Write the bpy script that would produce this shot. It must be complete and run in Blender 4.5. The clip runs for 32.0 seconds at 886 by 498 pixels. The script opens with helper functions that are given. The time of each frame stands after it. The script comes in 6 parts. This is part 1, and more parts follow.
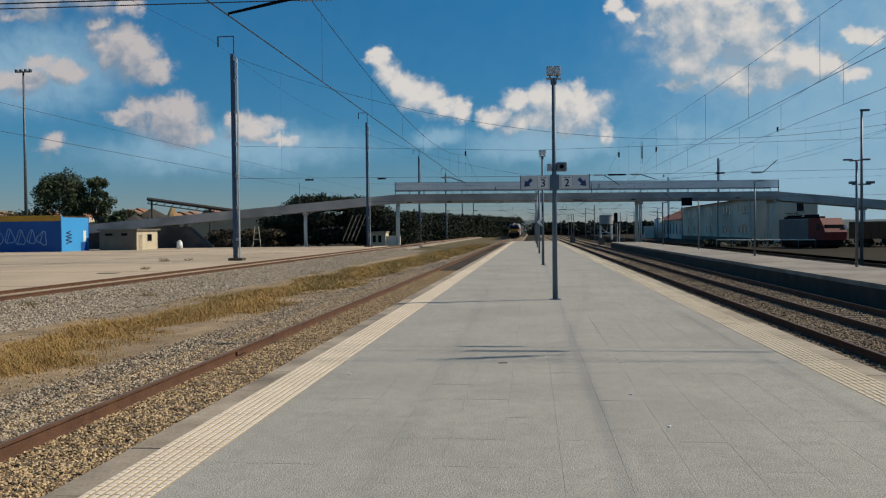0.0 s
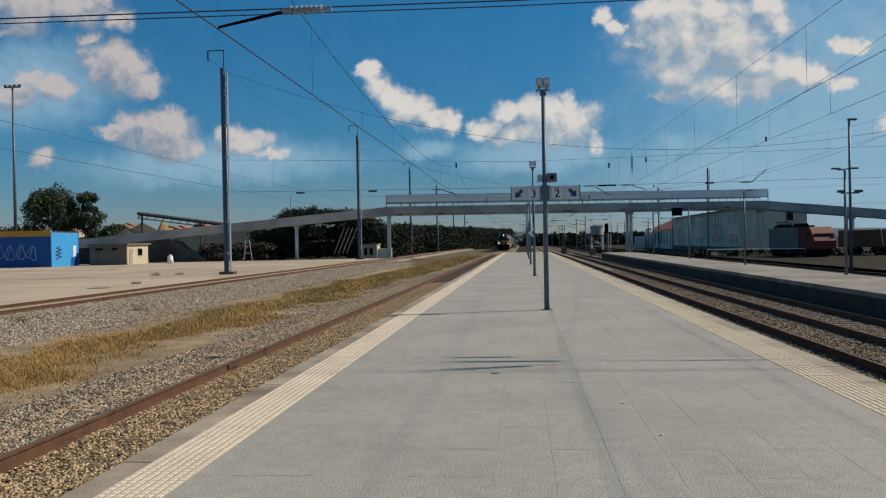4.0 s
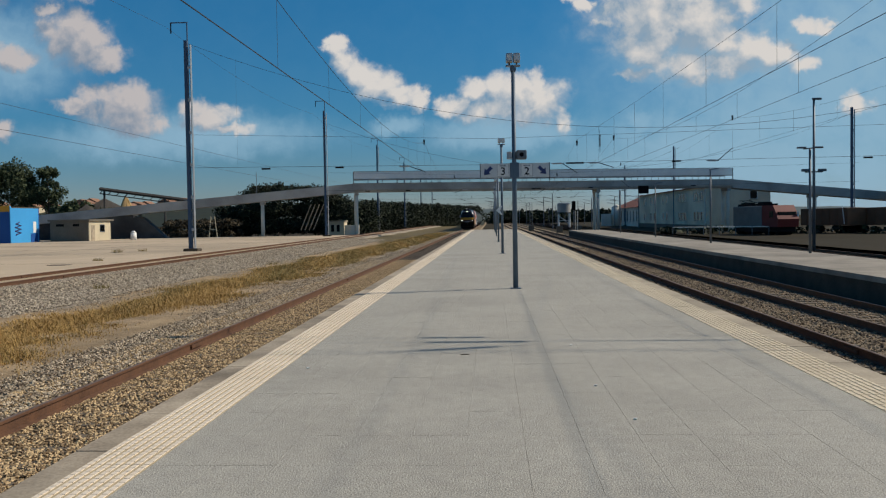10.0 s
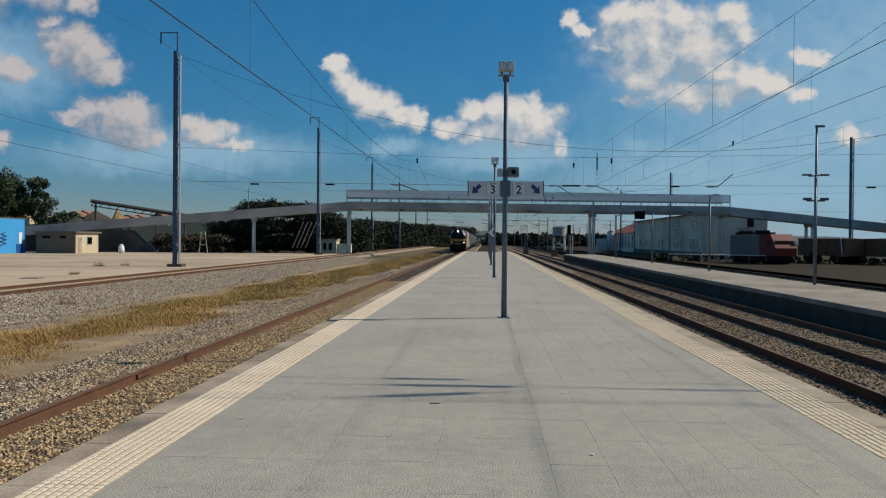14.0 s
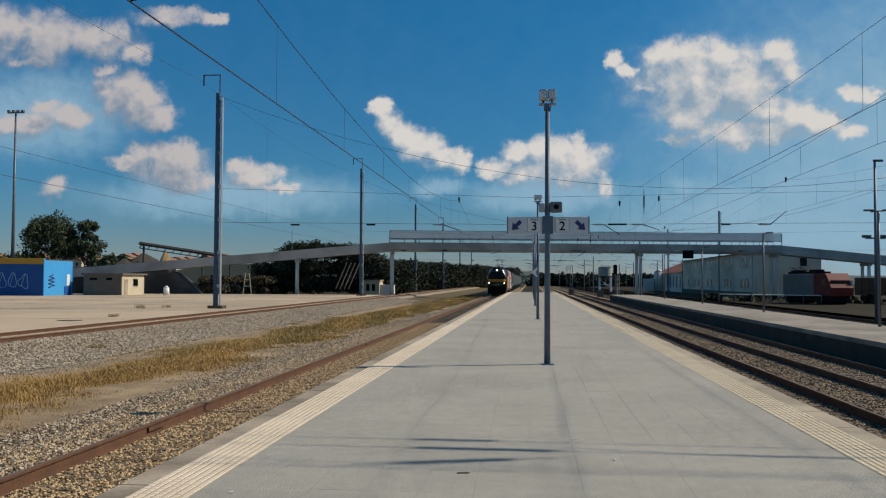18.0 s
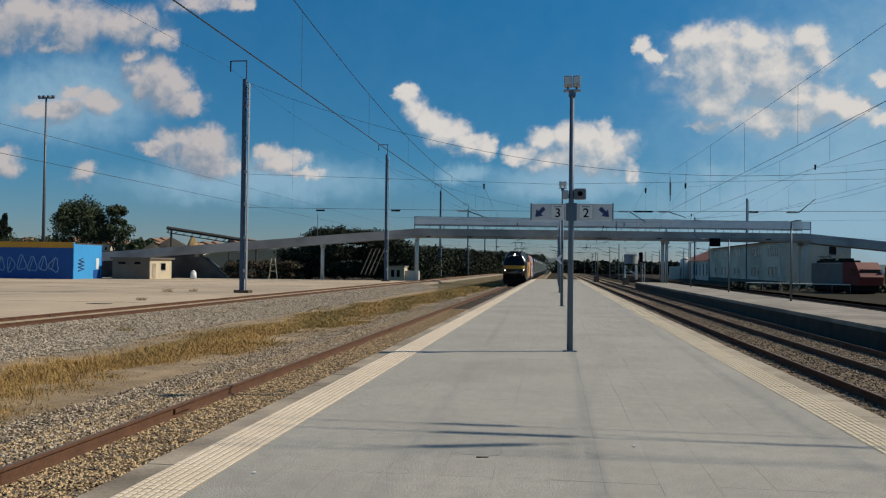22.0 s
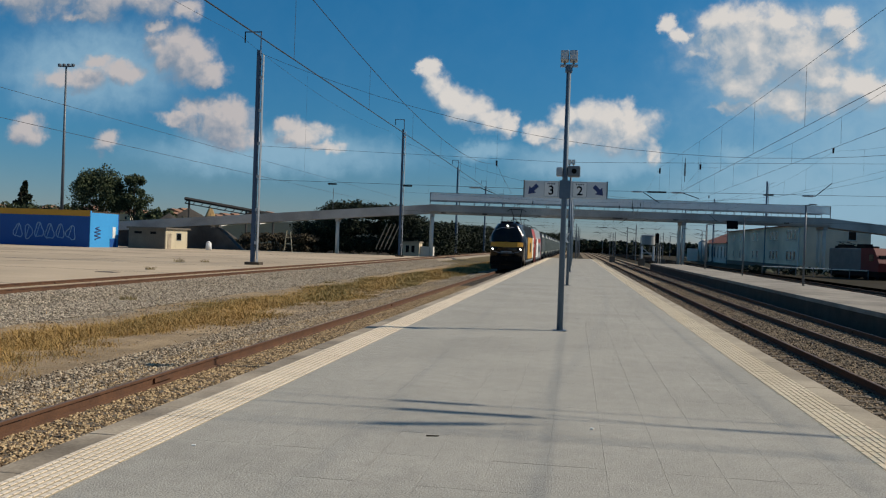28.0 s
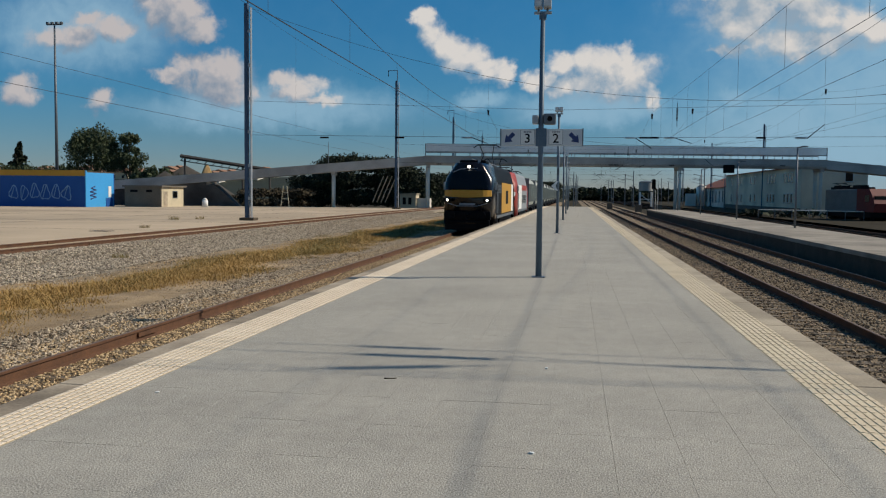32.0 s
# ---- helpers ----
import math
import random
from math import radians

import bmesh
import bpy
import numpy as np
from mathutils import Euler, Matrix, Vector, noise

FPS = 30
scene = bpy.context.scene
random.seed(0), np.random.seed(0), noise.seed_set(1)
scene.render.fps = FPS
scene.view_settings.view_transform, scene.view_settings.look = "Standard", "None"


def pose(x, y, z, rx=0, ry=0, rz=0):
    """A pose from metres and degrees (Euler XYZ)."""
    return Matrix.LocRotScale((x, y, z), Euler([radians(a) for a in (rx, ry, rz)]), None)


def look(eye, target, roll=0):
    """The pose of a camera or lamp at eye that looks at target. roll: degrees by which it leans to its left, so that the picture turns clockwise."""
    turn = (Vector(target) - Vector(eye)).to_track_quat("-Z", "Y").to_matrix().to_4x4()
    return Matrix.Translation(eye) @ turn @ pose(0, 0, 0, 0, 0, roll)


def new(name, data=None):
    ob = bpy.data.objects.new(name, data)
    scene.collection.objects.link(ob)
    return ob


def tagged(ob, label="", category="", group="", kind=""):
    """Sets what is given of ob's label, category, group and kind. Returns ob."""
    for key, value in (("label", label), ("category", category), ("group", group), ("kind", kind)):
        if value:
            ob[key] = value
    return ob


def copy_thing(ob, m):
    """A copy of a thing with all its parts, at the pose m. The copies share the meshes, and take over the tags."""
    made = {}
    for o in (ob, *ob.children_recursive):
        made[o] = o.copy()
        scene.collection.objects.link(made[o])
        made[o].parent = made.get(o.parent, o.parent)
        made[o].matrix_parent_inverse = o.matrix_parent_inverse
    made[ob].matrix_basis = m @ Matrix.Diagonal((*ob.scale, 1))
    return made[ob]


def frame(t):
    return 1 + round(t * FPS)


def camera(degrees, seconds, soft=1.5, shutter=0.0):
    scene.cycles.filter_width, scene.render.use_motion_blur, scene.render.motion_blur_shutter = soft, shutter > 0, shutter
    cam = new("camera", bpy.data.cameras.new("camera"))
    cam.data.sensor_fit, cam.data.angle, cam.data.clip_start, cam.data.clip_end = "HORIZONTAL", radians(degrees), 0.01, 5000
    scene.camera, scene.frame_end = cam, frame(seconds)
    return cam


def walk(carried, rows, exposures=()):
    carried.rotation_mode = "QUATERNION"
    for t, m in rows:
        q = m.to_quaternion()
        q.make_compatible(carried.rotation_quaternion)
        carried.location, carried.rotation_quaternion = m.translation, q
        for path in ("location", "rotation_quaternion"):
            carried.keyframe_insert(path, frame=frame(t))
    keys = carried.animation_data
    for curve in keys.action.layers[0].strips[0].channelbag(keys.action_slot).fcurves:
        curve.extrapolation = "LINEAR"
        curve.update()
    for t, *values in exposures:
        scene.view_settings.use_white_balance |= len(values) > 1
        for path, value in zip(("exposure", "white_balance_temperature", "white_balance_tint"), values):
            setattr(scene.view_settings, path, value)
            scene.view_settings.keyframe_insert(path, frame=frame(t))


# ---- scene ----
cam = camera(54.1, 32.0, soft=1.2)
PATH = [
    (0, (0.088, -0.357, 1.635), (-0.116, 1.632, 1.593), -0.6),
    (0.5, (0.097, -0.373, 1.64), (-0.102, 1.617, 1.605), -0.8),
    (1, (0.102, -0.369, 1.631), (-0.088, 1.621, 1.589), -0.8),
    (1.5, (0.104, -0.395, 1.629), (-0.085, 1.595, 1.596), -1.0),
    (2, (0.104, -0.356, 1.634), (-0.09, 1.635, 1.603), -1.2),
    (2.5, (0.099, -0.373, 1.641), (-0.091, 1.618, 1.614), -1.1),
    (3, (0.102, -0.362, 1.632), (-0.092, 1.628, 1.617), -1.2),
    (3.5, (0.09, -0.39, 1.623), (-0.098, 1.601, 1.61), -1.2),
    (5.5, (0.102, -0.32, 1.629), (-0.076, 1.672, 1.607), -0.9),
    (6, (0.102, -0.345, 1.635), (-0.072, 1.647, 1.617), -0.9),
    (6.5, (0.109, -0.376, 1.633), (-0.061, 1.616, 1.599), -0.7),
    (7, (0.112, -0.363, 1.625), (-0.067, 1.629, 1.59), -0.5),
    (7.5, (0.116, -0.349, 1.631), (-0.072, 1.642, 1.597), -0.4),
    (8, (0.125, -0.362, 1.633), (-0.062, 1.629, 1.604), -0.3),
    (8.5, (0.124, -0.396, 1.624), (-0.065, 1.595, 1.603), -0.1),
    (9, (0.121, -0.342, 1.629), (-0.074, 1.648, 1.593), -0.4),
    (9.5, (0.064, -0.221, 1.637), (-0.091, 1.773, 1.621), -1.2),
    (10, (0.052, -0.121, 1.64), (-0.058, 1.875, 1.571), -0.9),
    (10.5, (0.091, 0.062, 1.63), (-0.046, 2.057, 1.617), -0.9),
    (11, (0.14, 0.291, 1.644), (-0.045, 2.282, 1.594), 1.3),
    (11.5, (0.124, 0.514, 1.651), (-0.044, 2.506, 1.602), 0.2),
    (12, (0.125, 0.772, 1.647), (0.007, 2.768, 1.609), -0.6),
    (12.5, (0.191, 0.906, 1.637), (0.075, 2.902, 1.648), -1.1),
    (13, (0.248, 1.158, 1.645), (0.085, 3.151, 1.636), 1.3),
    (13.5, (0.242, 1.34, 1.627), (0.124, 3.336, 1.599), 0.6),
    (14, (0.217, 1.597, 1.647), (0.119, 3.594, 1.626), 0.5),
    (14.5, (0.286, 1.813, 1.635), (0.121, 3.806, 1.672), 0.4),
    (16.5, (0.311, 2.718, 1.633), (0.101, 4.706, 1.697), 0.6),
    (17, (0.29, 2.791, 1.641), (0.072, 4.779, 1.661), 0.4),
    (17.5, (0.281, 2.776, 1.642), (0.061, 4.764, 1.682), 0.4),
    (18, (0.291, 2.854, 1.644), (0.09, 4.843, 1.716), 0.3),
    (18.5, (0.294, 2.812, 1.644), (0.101, 4.802, 1.704), 0.4),
    (19, (0.297, 2.785, 1.636), (0.119, 4.777, 1.683), 0.8),
    (19.5, (0.294, 2.811, 1.641), (0.094, 4.8, 1.696), 0.6),
    (20, (0.301, 2.828, 1.653), (0.071, 4.814, 1.695), 0.9),
    (20.5, (0.316, 2.86, 1.653), (0.067, 4.844, 1.708), 0.9),
    (21, (0.319, 2.854, 1.641), (0.067, 4.838, 1.695), 1.0),
    (21.5, (0.327, 2.808, 1.643), (0.093, 4.794, 1.678), 1.3),
    (22, (0.329, 2.811, 1.64), (0.071, 4.794, 1.68), 0.7),
    (22.5, (0.332, 2.829, 1.644), (0.08, 4.812, 1.685), 0.6),
    (23, (0.341, 2.851, 1.652), (0.067, 4.831, 1.691), 0.8),
    (23.5, (0.337, 2.853, 1.648), (0.061, 4.834, 1.678), 1.0),
    (24, (0.352, 2.851, 1.648), (0.083, 4.833, 1.671), 0.8),
    (24.5, (0.384, 2.874, 1.649), (0.121, 4.856, 1.655), 0.9),
    (26.5, (0.648, 3.1, 1.644), (0.363, 5.08, 1.623), 1.7),
    (27, (0.732, 3.066, 1.643), (0.434, 5.044, 1.634), 1.7),
    (27.5, (0.787, 3.08, 1.642), (0.469, 5.054, 1.642), 1.9),
    (28, (0.845, 3.078, 1.635), (0.546, 5.056, 1.62), 2.0),
    (28.5, (0.872, 3.054, 1.647), (0.555, 5.029, 1.641), 1.7),
    (29, (0.878, 3.012, 1.636), (0.547, 4.984, 1.633), 1.5),
    (29.5, (0.875, 3.068, 1.634), (0.607, 5.05, 1.641), 0.8),
    (30, (0.919, 3.053, 1.624), (0.68, 5.039, 1.615), -0.3),
    (30.5, (1.083, 3.061, 1.628), (0.77, 5.036, 1.586), 1.9),
    (31, (1.184, 3.037, 1.626), (0.876, 5.013, 1.586), 2.1),
    (31.5, (1.19, 2.94, 1.631), (0.937, 4.919, 1.493), 2.1),
    (32, (1.282, 2.922, 1.623), (0.986, 4.896, 1.496), 0.6),
]
walk(cam, [(t, look(e, g, r)) for t, e, g, r in PATH])

# ---- world, sun ----
SUN_AZ = 16.0   # degrees from the x axis towards y
SUN_EL = 39.0
world = bpy.data.worlds.new("world")
scene.world = world
world.use_nodes = True


def cloud_list():
    """Clouds as (across, up, half width, half height), in tangents about the y axis."""
    tower = [(-0.172, 0.201, 0.011, 0.011), (-0.164, 0.181, 0.016, 0.013), (-0.145, 0.167, 0.021, 0.014), (-0.124, 0.153, 0.024, 0.014), (-0.102, 0.141, 0.021, 0.010), (-0.081, 0.139, 0.010, 0.012), (-0.135, 0.147, 0.020, 0.008)]
    middle = [(-0.043, 0.132, 0.016, 0.011), (-0.015, 0.147, 0.017, 0.012), (0.012, 0.149, 0.021, 0.014), (0.039, 0.149, 0.014, 0.013), (0.055, 0.155, 0.010, 0.013), (0.065, 0.133, 0.018, 0.017), (0.081, 0.114, 0.011, 0.014), (0.028, 0.126, 0.040, 0.017), (-0.007, 0.121, 0.026, 0.010)]
    right_top = [(0.092, 0.253, 0.009, 0.009), (0.108, 0.241, 0.010, 0.008), (0.153, 0.254, 0.022, 0.017), (0.184, 0.259, 0.024, 0.017), (0.214, 0.257, 0.018, 0.015), (0.234, 0.243, 0.018, 0.009), (0.144, 0.236, 0.015, 0.013), (0.136, 0.218, 0.014, 0.006), (0.172, 0.224, 0.032, 0.015), (0.277, 0.254, 0.016, 0.017), (0.287, 0.236, 0.014, 0.015), (0.277, 0.219, 0.015, 0.009)]
    right_low = [(0.214, 0.198, 0.051, 0.017), (0.268, 0.197, 0.025, 0.015), (0.299, 0.184, 0.026, 0.014), (0.327, 0.178, 0.023, 0.013), (0.351, 0.167, 0.014, 0.008), (0.179, 0.185, 0.025, 0.014), (0.165, 0.161, 0.014, 0.005), (0.242, 0.169, 0.057, 0.014), (0.357, 0.213, 0.013, 0.008), (0.373, 0.211, 0.012, 0.008), (0.411, 0.123, 0.015, 0.013)]
    corner = [(-0.675, 0.299, 0.061, 0.031), (-0.599, 0.293, 0.052, 0.027), (-0.520, 0.291, 0.037, 0.022), (-0.481, 0.272, 0.016, 0.011), (-0.609, 0.266, 0.030, 0.008), (-0.430, 0.317, 0.036, 0.010), (-0.379, 0.315, 0.014, 0.008)]
    left_high = [(-0.512, 0.254, 0.015, 0.007), (-0.514, 0.230, 0.015, 0.015), (-0.485, 0.233, 0.020, 0.018), (-0.465, 0.223, 0.016, 0.014), (-0.443, 0.195, 0.019, 0.014), (-0.469, 0.195, 0.028, 0.015), (-0.452, 0.184, 0.025, 0.007)]
    left_low = [(-0.595, 0.207, 0.019, 0.008), (-0.561, 0.196, 0.027, 0.013), (-0.623, 0.187, 0.041, 0.013), (-0.455, 0.153, 0.026, 0.010), (-0.424, 0.148, 0.024, 0.015), (-0.483, 0.143, 0.026, 0.007), (-0.424, 0.119, 0.034, 0.014), (-0.396, 0.117, 0.020, 0.011), (-0.341, 0.135, 0.014, 0.010), (-0.318, 0.128, 0.015, 0.012), (-0.330, 0.116, 0.021, 0.009), (-0.297, 0.109, 0.019, 0.006), (-0.686, 0.122, 0.023, 0.016), (-0.578, 0.110, 0.015, 0.011)]
    fill = [(0.205, 0.222, 0.075, 0.040), (-0.480, 0.214, 0.030, 0.026), (-0.430, 0.135, 0.040, 0.020), (-0.322, 0.124, 0.022, 0.014), (0.045, 0.135, 0.040, 0.020)]
    clouds = fill + tower + middle + right_top + right_low + corner + left_high + left_low
    return clouds


def veil_list():
    return [(0.24, 0.175, 0.10, 0.03), (0.46, 0.15, 0.30, 0.17), (0.30, 0.07, 0.20, 0.07), (0.55, 0.03, 0.30, 0.07), (0.17, 0.105, 0.020, 0.016), (0.313, 0.105, 0.05, 0.022), (0.02, 0.098, 0.09, 0.020), (-0.105, 0.109, 0.03, 0.012), (-0.36, 0.10, 0.16, 0.025), (-0.60, 0.20, 0.12, 0.05), (0.62, 0.20, 0.35, 0.20)]


def density_group():
    """Cloud density at a point of the sky plane: soft lumps broken up by noise."""
    g = bpy.data.node_groups.new("cloud_density", "ShaderNodeTree")
    g.interface.new_socket("P", in_out="INPUT", socket_type="NodeSocketVector")
    g.interface.new_socket("Density", in_out="OUTPUT", socket_type="NodeSocketFloat")
    g.interface.new_socket("Veil", in_out="OUTPUT", socket_type="NodeSocketFloat")
    N, L = g.nodes.new, g.links.new
    gi, go = N("NodeGroupInput"), N("NodeGroupOutput")

    wn, wa, ws = N("ShaderNodeTexNoise"), N("ShaderNodeVectorMath"), N("ShaderNodeVectorMath")
    wn.inputs["Scale"].default_value, wn.inputs["Detail"].default_value, wn.inputs["Roughness"].default_value = 34, 7, 0.60
    L(gi.outputs[0], wn.inputs["Vector"])
    wa.operation = "MULTIPLY_ADD"
    wa.inputs[1].default_value, wa.inputs[2].default_value = (0.045, 0.036, 0), (-0.0225, -0.018, 0)
    L(wn.outputs["Color"], wa.inputs[0])
    L(wa.outputs[0], ws.inputs[0]), L(gi.outputs[0], ws.inputs[1])

    def lumps(items, soft, wide):
        total, place = None, ws.outputs[0]
        for i, (u, v, ru, rv) in enumerate(items):
            if i and i % 6 == 0:   # works through the lumps batch by batch
                step = N("ShaderNodeVectorMath")
                step.operation = "MULTIPLY_ADD"
                step.inputs[1].default_value = (1e-9, 1e-9, 0)
                L(total, step.inputs[0]), L(ws.outputs[0], step.inputs[2])
                place = step.outputs[0]
            mp = N("ShaderNodeMapping")
            mp.vector_type = "TEXTURE"
            mp.inputs["Location"].default_value = (u, v, 0)
            mp.inputs["Scale"].default_value = (ru * wide, rv * wide, 1)
            L(place, mp.inputs[0])
            ln = N("ShaderNodeVectorMath")
            ln.operation = "LENGTH"
            L(mp.outputs[0], ln.inputs[0])
            mr = N("ShaderNodeMapRange")
            mr.interpolation_type = "SMOOTHSTEP"
            mr.inputs["From Min"].default_value, mr.inputs["From Max"].default_value = soft, 0.1
            L(ln.outputs["Value"], mr.inputs["Value"])
            if total is None:
                total = mr.outputs[0]
            else:
                mx = N("ShaderNodeMath")
                mx.operation = "SMOOTH_MAX"
                mx.inputs[2].default_value = 0.25
                L(total, mx.inputs[0]), L(mr.outputs[0], mx.inputs[1])
                total = mx.outputs[0]
        return total

    n1 = N("ShaderNodeTexNoise")
    n1.inputs["Scale"].default_value, n1.inputs["Detail"].default_value, n1.inputs["Roughness"].default_value = 30, 10, 0.58
    n1.inputs["Distortion"].default_value = 0.3
    L(gi.outputs[0], n1.inputs["Vector"])
    k = N("ShaderNodeMath")
    k.operation = "MULTIPLY_ADD"
    L(n1.outputs["Fac"], k.inputs[0])
    k.inputs[1].default_value, k.inputs[2].default_value = 1.8, 0.16
    add = N("ShaderNodeMath")
    add.operation = "MULTIPLY"
    L(lumps(cloud_list(), 1.15, 1.97), add.inputs[0])
    L(k.outputs[0], add.inputs[1])
    L(add.outputs[0], go.inputs[0])
    add2 = N("ShaderNodeMath")
    add2.operation = "MULTIPLY"
    L(lumps(veil_list(), 1.3, 1.4), add2.inputs[0])
    k2 = N("ShaderNodeMath")
    k2.operation = "MULTIPLY_ADD"
    L(n1.outputs["Fac"], k2.inputs[0])
    k2.inputs[1].default_value, k2.inputs[2].default_value = 0.9, 0.40
    L(k2.outputs[0], add2.inputs[1])
    L(add2.outputs[0], go.inputs[1])
    return g


SKY_STRENGTH = 0.10


def build_sky():
    nt = world.node_tree
    nt.nodes.clear()
    N, L = nt.nodes.new, nt.links.new
    out, bg = N("ShaderNodeOutputWorld"), N("ShaderNodeBackground")
    sky = N("ShaderNodeTexSky")
    sky.sky_type, sky.sun_disc = "NISHITA", False
    sky.sun_elevation, sky.sun_rotation = radians(SUN_EL), radians(90 - SUN_AZ)
    sky.air_density, sky.dust_density, sky.ozone_density = 1.0, 0.0, 5.0
    bg.inputs["Strength"].default_value = SKY_STRENGTH
    tc, sep = N("ShaderNodeTexCoord"), N("ShaderNodeSeparateXYZ")
    L(tc.outputs["Generated"], sep.inputs[0])
    ay = N("ShaderNodeMath")
    ay.operation = "ABSOLUTE"
    L(sep.outputs["Y"], ay.inputs[0])
    cl = N("ShaderNodeMath")
    cl.operation = "MAXIMUM"
    cl.inputs[1].default_value = 0.08
    L(ay.outputs[0], cl.inputs[0])
    q = []
    for s in ("X", "Z"):
        d = N("ShaderNodeMath")
        d.operation = "DIVIDE"
        L(sep.outputs[s], d.inputs[0]), L(cl.outputs[0], d.inputs[1])
        q.append(d)
    p = N("ShaderNodeCombineXYZ")
    L(q[0].outputs[0], p.inputs[0]), L(q[1].outputs[0], p.inputs[1])
    grp = density_group()
    d1, d2 = N("ShaderNodeGroup"), N("ShaderNodeGroup")
    d1.node_tree = d2.node_tree = grp
    off = N("ShaderNodeVectorMath")
    off.inputs[1].default_value = (0.009, 0.021, 0)
    L(p.outputs[0], off.inputs[0])
    after = N("ShaderNodeVectorMath")
    after.operation = "MULTIPLY_ADD"
    after.inputs[1].default_value = (1e-9, 1e-9, 0)
    L(d1.outputs[0], after.inputs[0]), L(off.outputs[0], after.inputs[2])
    L(p.outputs[0], d1.inputs[0]), L(after.outputs[0], d2.inputs[0])
    # how much cloud covers the sky
    cov = N("ShaderNodeMapRange")
    cov.interpolation_type = "SMOOTHSTEP"
    cov.inputs["From Min"].default_value, cov.inputs["From Max"].default_value = 0.26, 1.02
    L(d1.outputs[0], cov.inputs["Value"])
    veil = N("ShaderNodeMapRange")
    veil.interpolation_type = "SMOOTHSTEP"
    veil.inputs["From Min"].default_value, veil.inputs["From Max"].default_value, veil.inputs["To Max"].default_value = 0.0, 0.95, 0.86
    L(d1.outputs[1], veil.inputs["Value"])
    # sunlit side towards the upper right
    df = N("ShaderNodeMath")
    df.operation = "SUBTRACT"
    L(d1.outputs[0], df.inputs[0]), L(d2.outputs[0], df.inputs[1])
    lit = N("ShaderNodeMapRange")
    lit.inputs["From Min"].default_value, lit.inputs["From Max"].default_value = -0.30, 0.50
    L(df.outputs[0], lit.inputs["Value"])
    ramp = N("ShaderNodeValToRGB")
    ramp.color_ramp.elements[0].color, ramp.color_ramp.elements[1].color = CLOUD_SHADE, CLOUD_LIT
    L(lit.outputs[0], ramp.inputs[0])
    # clouds away from the sun are thicker and greyer
    side = N("ShaderNodeMapRange")
    side.interpolation_type = "SMOOTHSTEP"
    side.inputs["From Min"].default_value, side.inputs["From Max"].default_value = -0.42, -0.22
    L(q[0].outputs[0], side.inputs["Value"])
    hue = N("ShaderNodeValToRGB")
    hue.color_ramp.elements[0].color, hue.color_ramp.elements[1].color = (0.74, 0.73, 0.77, 1), (1, 1, 1, 1)
    L(side.outputs[0], hue.inputs[0])
    grey = N("ShaderNodeMix")
    grey.data_type, grey.blend_type = "RGBA", "MULTIPLY"
    grey.inputs["Factor"].default_value = 1
    L(ramp.outputs[0], grey.inputs["A"]), L(hue.outputs[0], grey.inputs["B"])
    # bluer, clearer sky high up, haze low down
    tint = N("ShaderNodeValToRGB")
    tint.color_ramp.elements[0].color, tint.color_ramp.elements[1].color = SKY_LOW, SKY_HIGH
    tint.color_ramp.elements[0].position, tint.color_ramp.elements[1].position = 0.0, 0.30
    tint.color_ramp.elements.new(0.11).color = SKY_MID
    L(sep.outputs["Z"], tint.inputs[0])
    mul = N("ShaderNodeMix")
    mul.data_type, mul.blend_type = "RGBA", "MULTIPLY"
    mul.inputs["Factor"].default_value = 1
    L(sky.outputs[0], mul.inputs["A"]), L(tint.outputs[0], mul.inputs["B"])
    m0, m1 = N("ShaderNodeMix"), N("ShaderNodeMix")
    for m in (m0, m1):
        m.data_type = "RGBA"
    L(veil.outputs[0], m0.inputs["Factor"]), L(mul.outputs["Result"], m0.inputs["A"])
    m0.inputs["B"].default_value = CLOUD_VEIL
    L(cov.outputs[0], m1.inputs["Factor"]), L(m0.outputs["Result"], m1.inputs["A"]), L(grey.outputs["Result"], m1.inputs["B"])
    L(m1.outputs["Result"], bg.inputs[0])
    L(bg.outputs[0], out.inputs[0])


CLOUD_LIT, CLOUD_SHADE, CLOUD_VEIL = (6.7, 6.4, 6.1, 1), (2.7, 3.6, 4.5, 1), (2.7, 4.4, 5.7, 1)
SKY_LOW, SKY_MID, SKY_HIGH = (0.40, 0.41, 0.50, 1), (0.19, 0.49, 0.63, 1), (0.095, 0.58, 0.75, 1)
build_sky()
sun = new("sun", bpy.data.lights.new("sun", "SUN"))
sun.data.energy, sun.data.angle, sun.data.color = 4.3, radians(0.8), (1.0, 0.90, 0.74)
az, el = radians(SUN_AZ), radians(SUN_EL)
sun.matrix_world = look((0, 0, 30), (-math.cos(az) * math.cos(el), -math.sin(az) * math.cos(el), 30 - math.sin(el)))
scene.view_settings.exposure = 0.0

# ---- materials ----


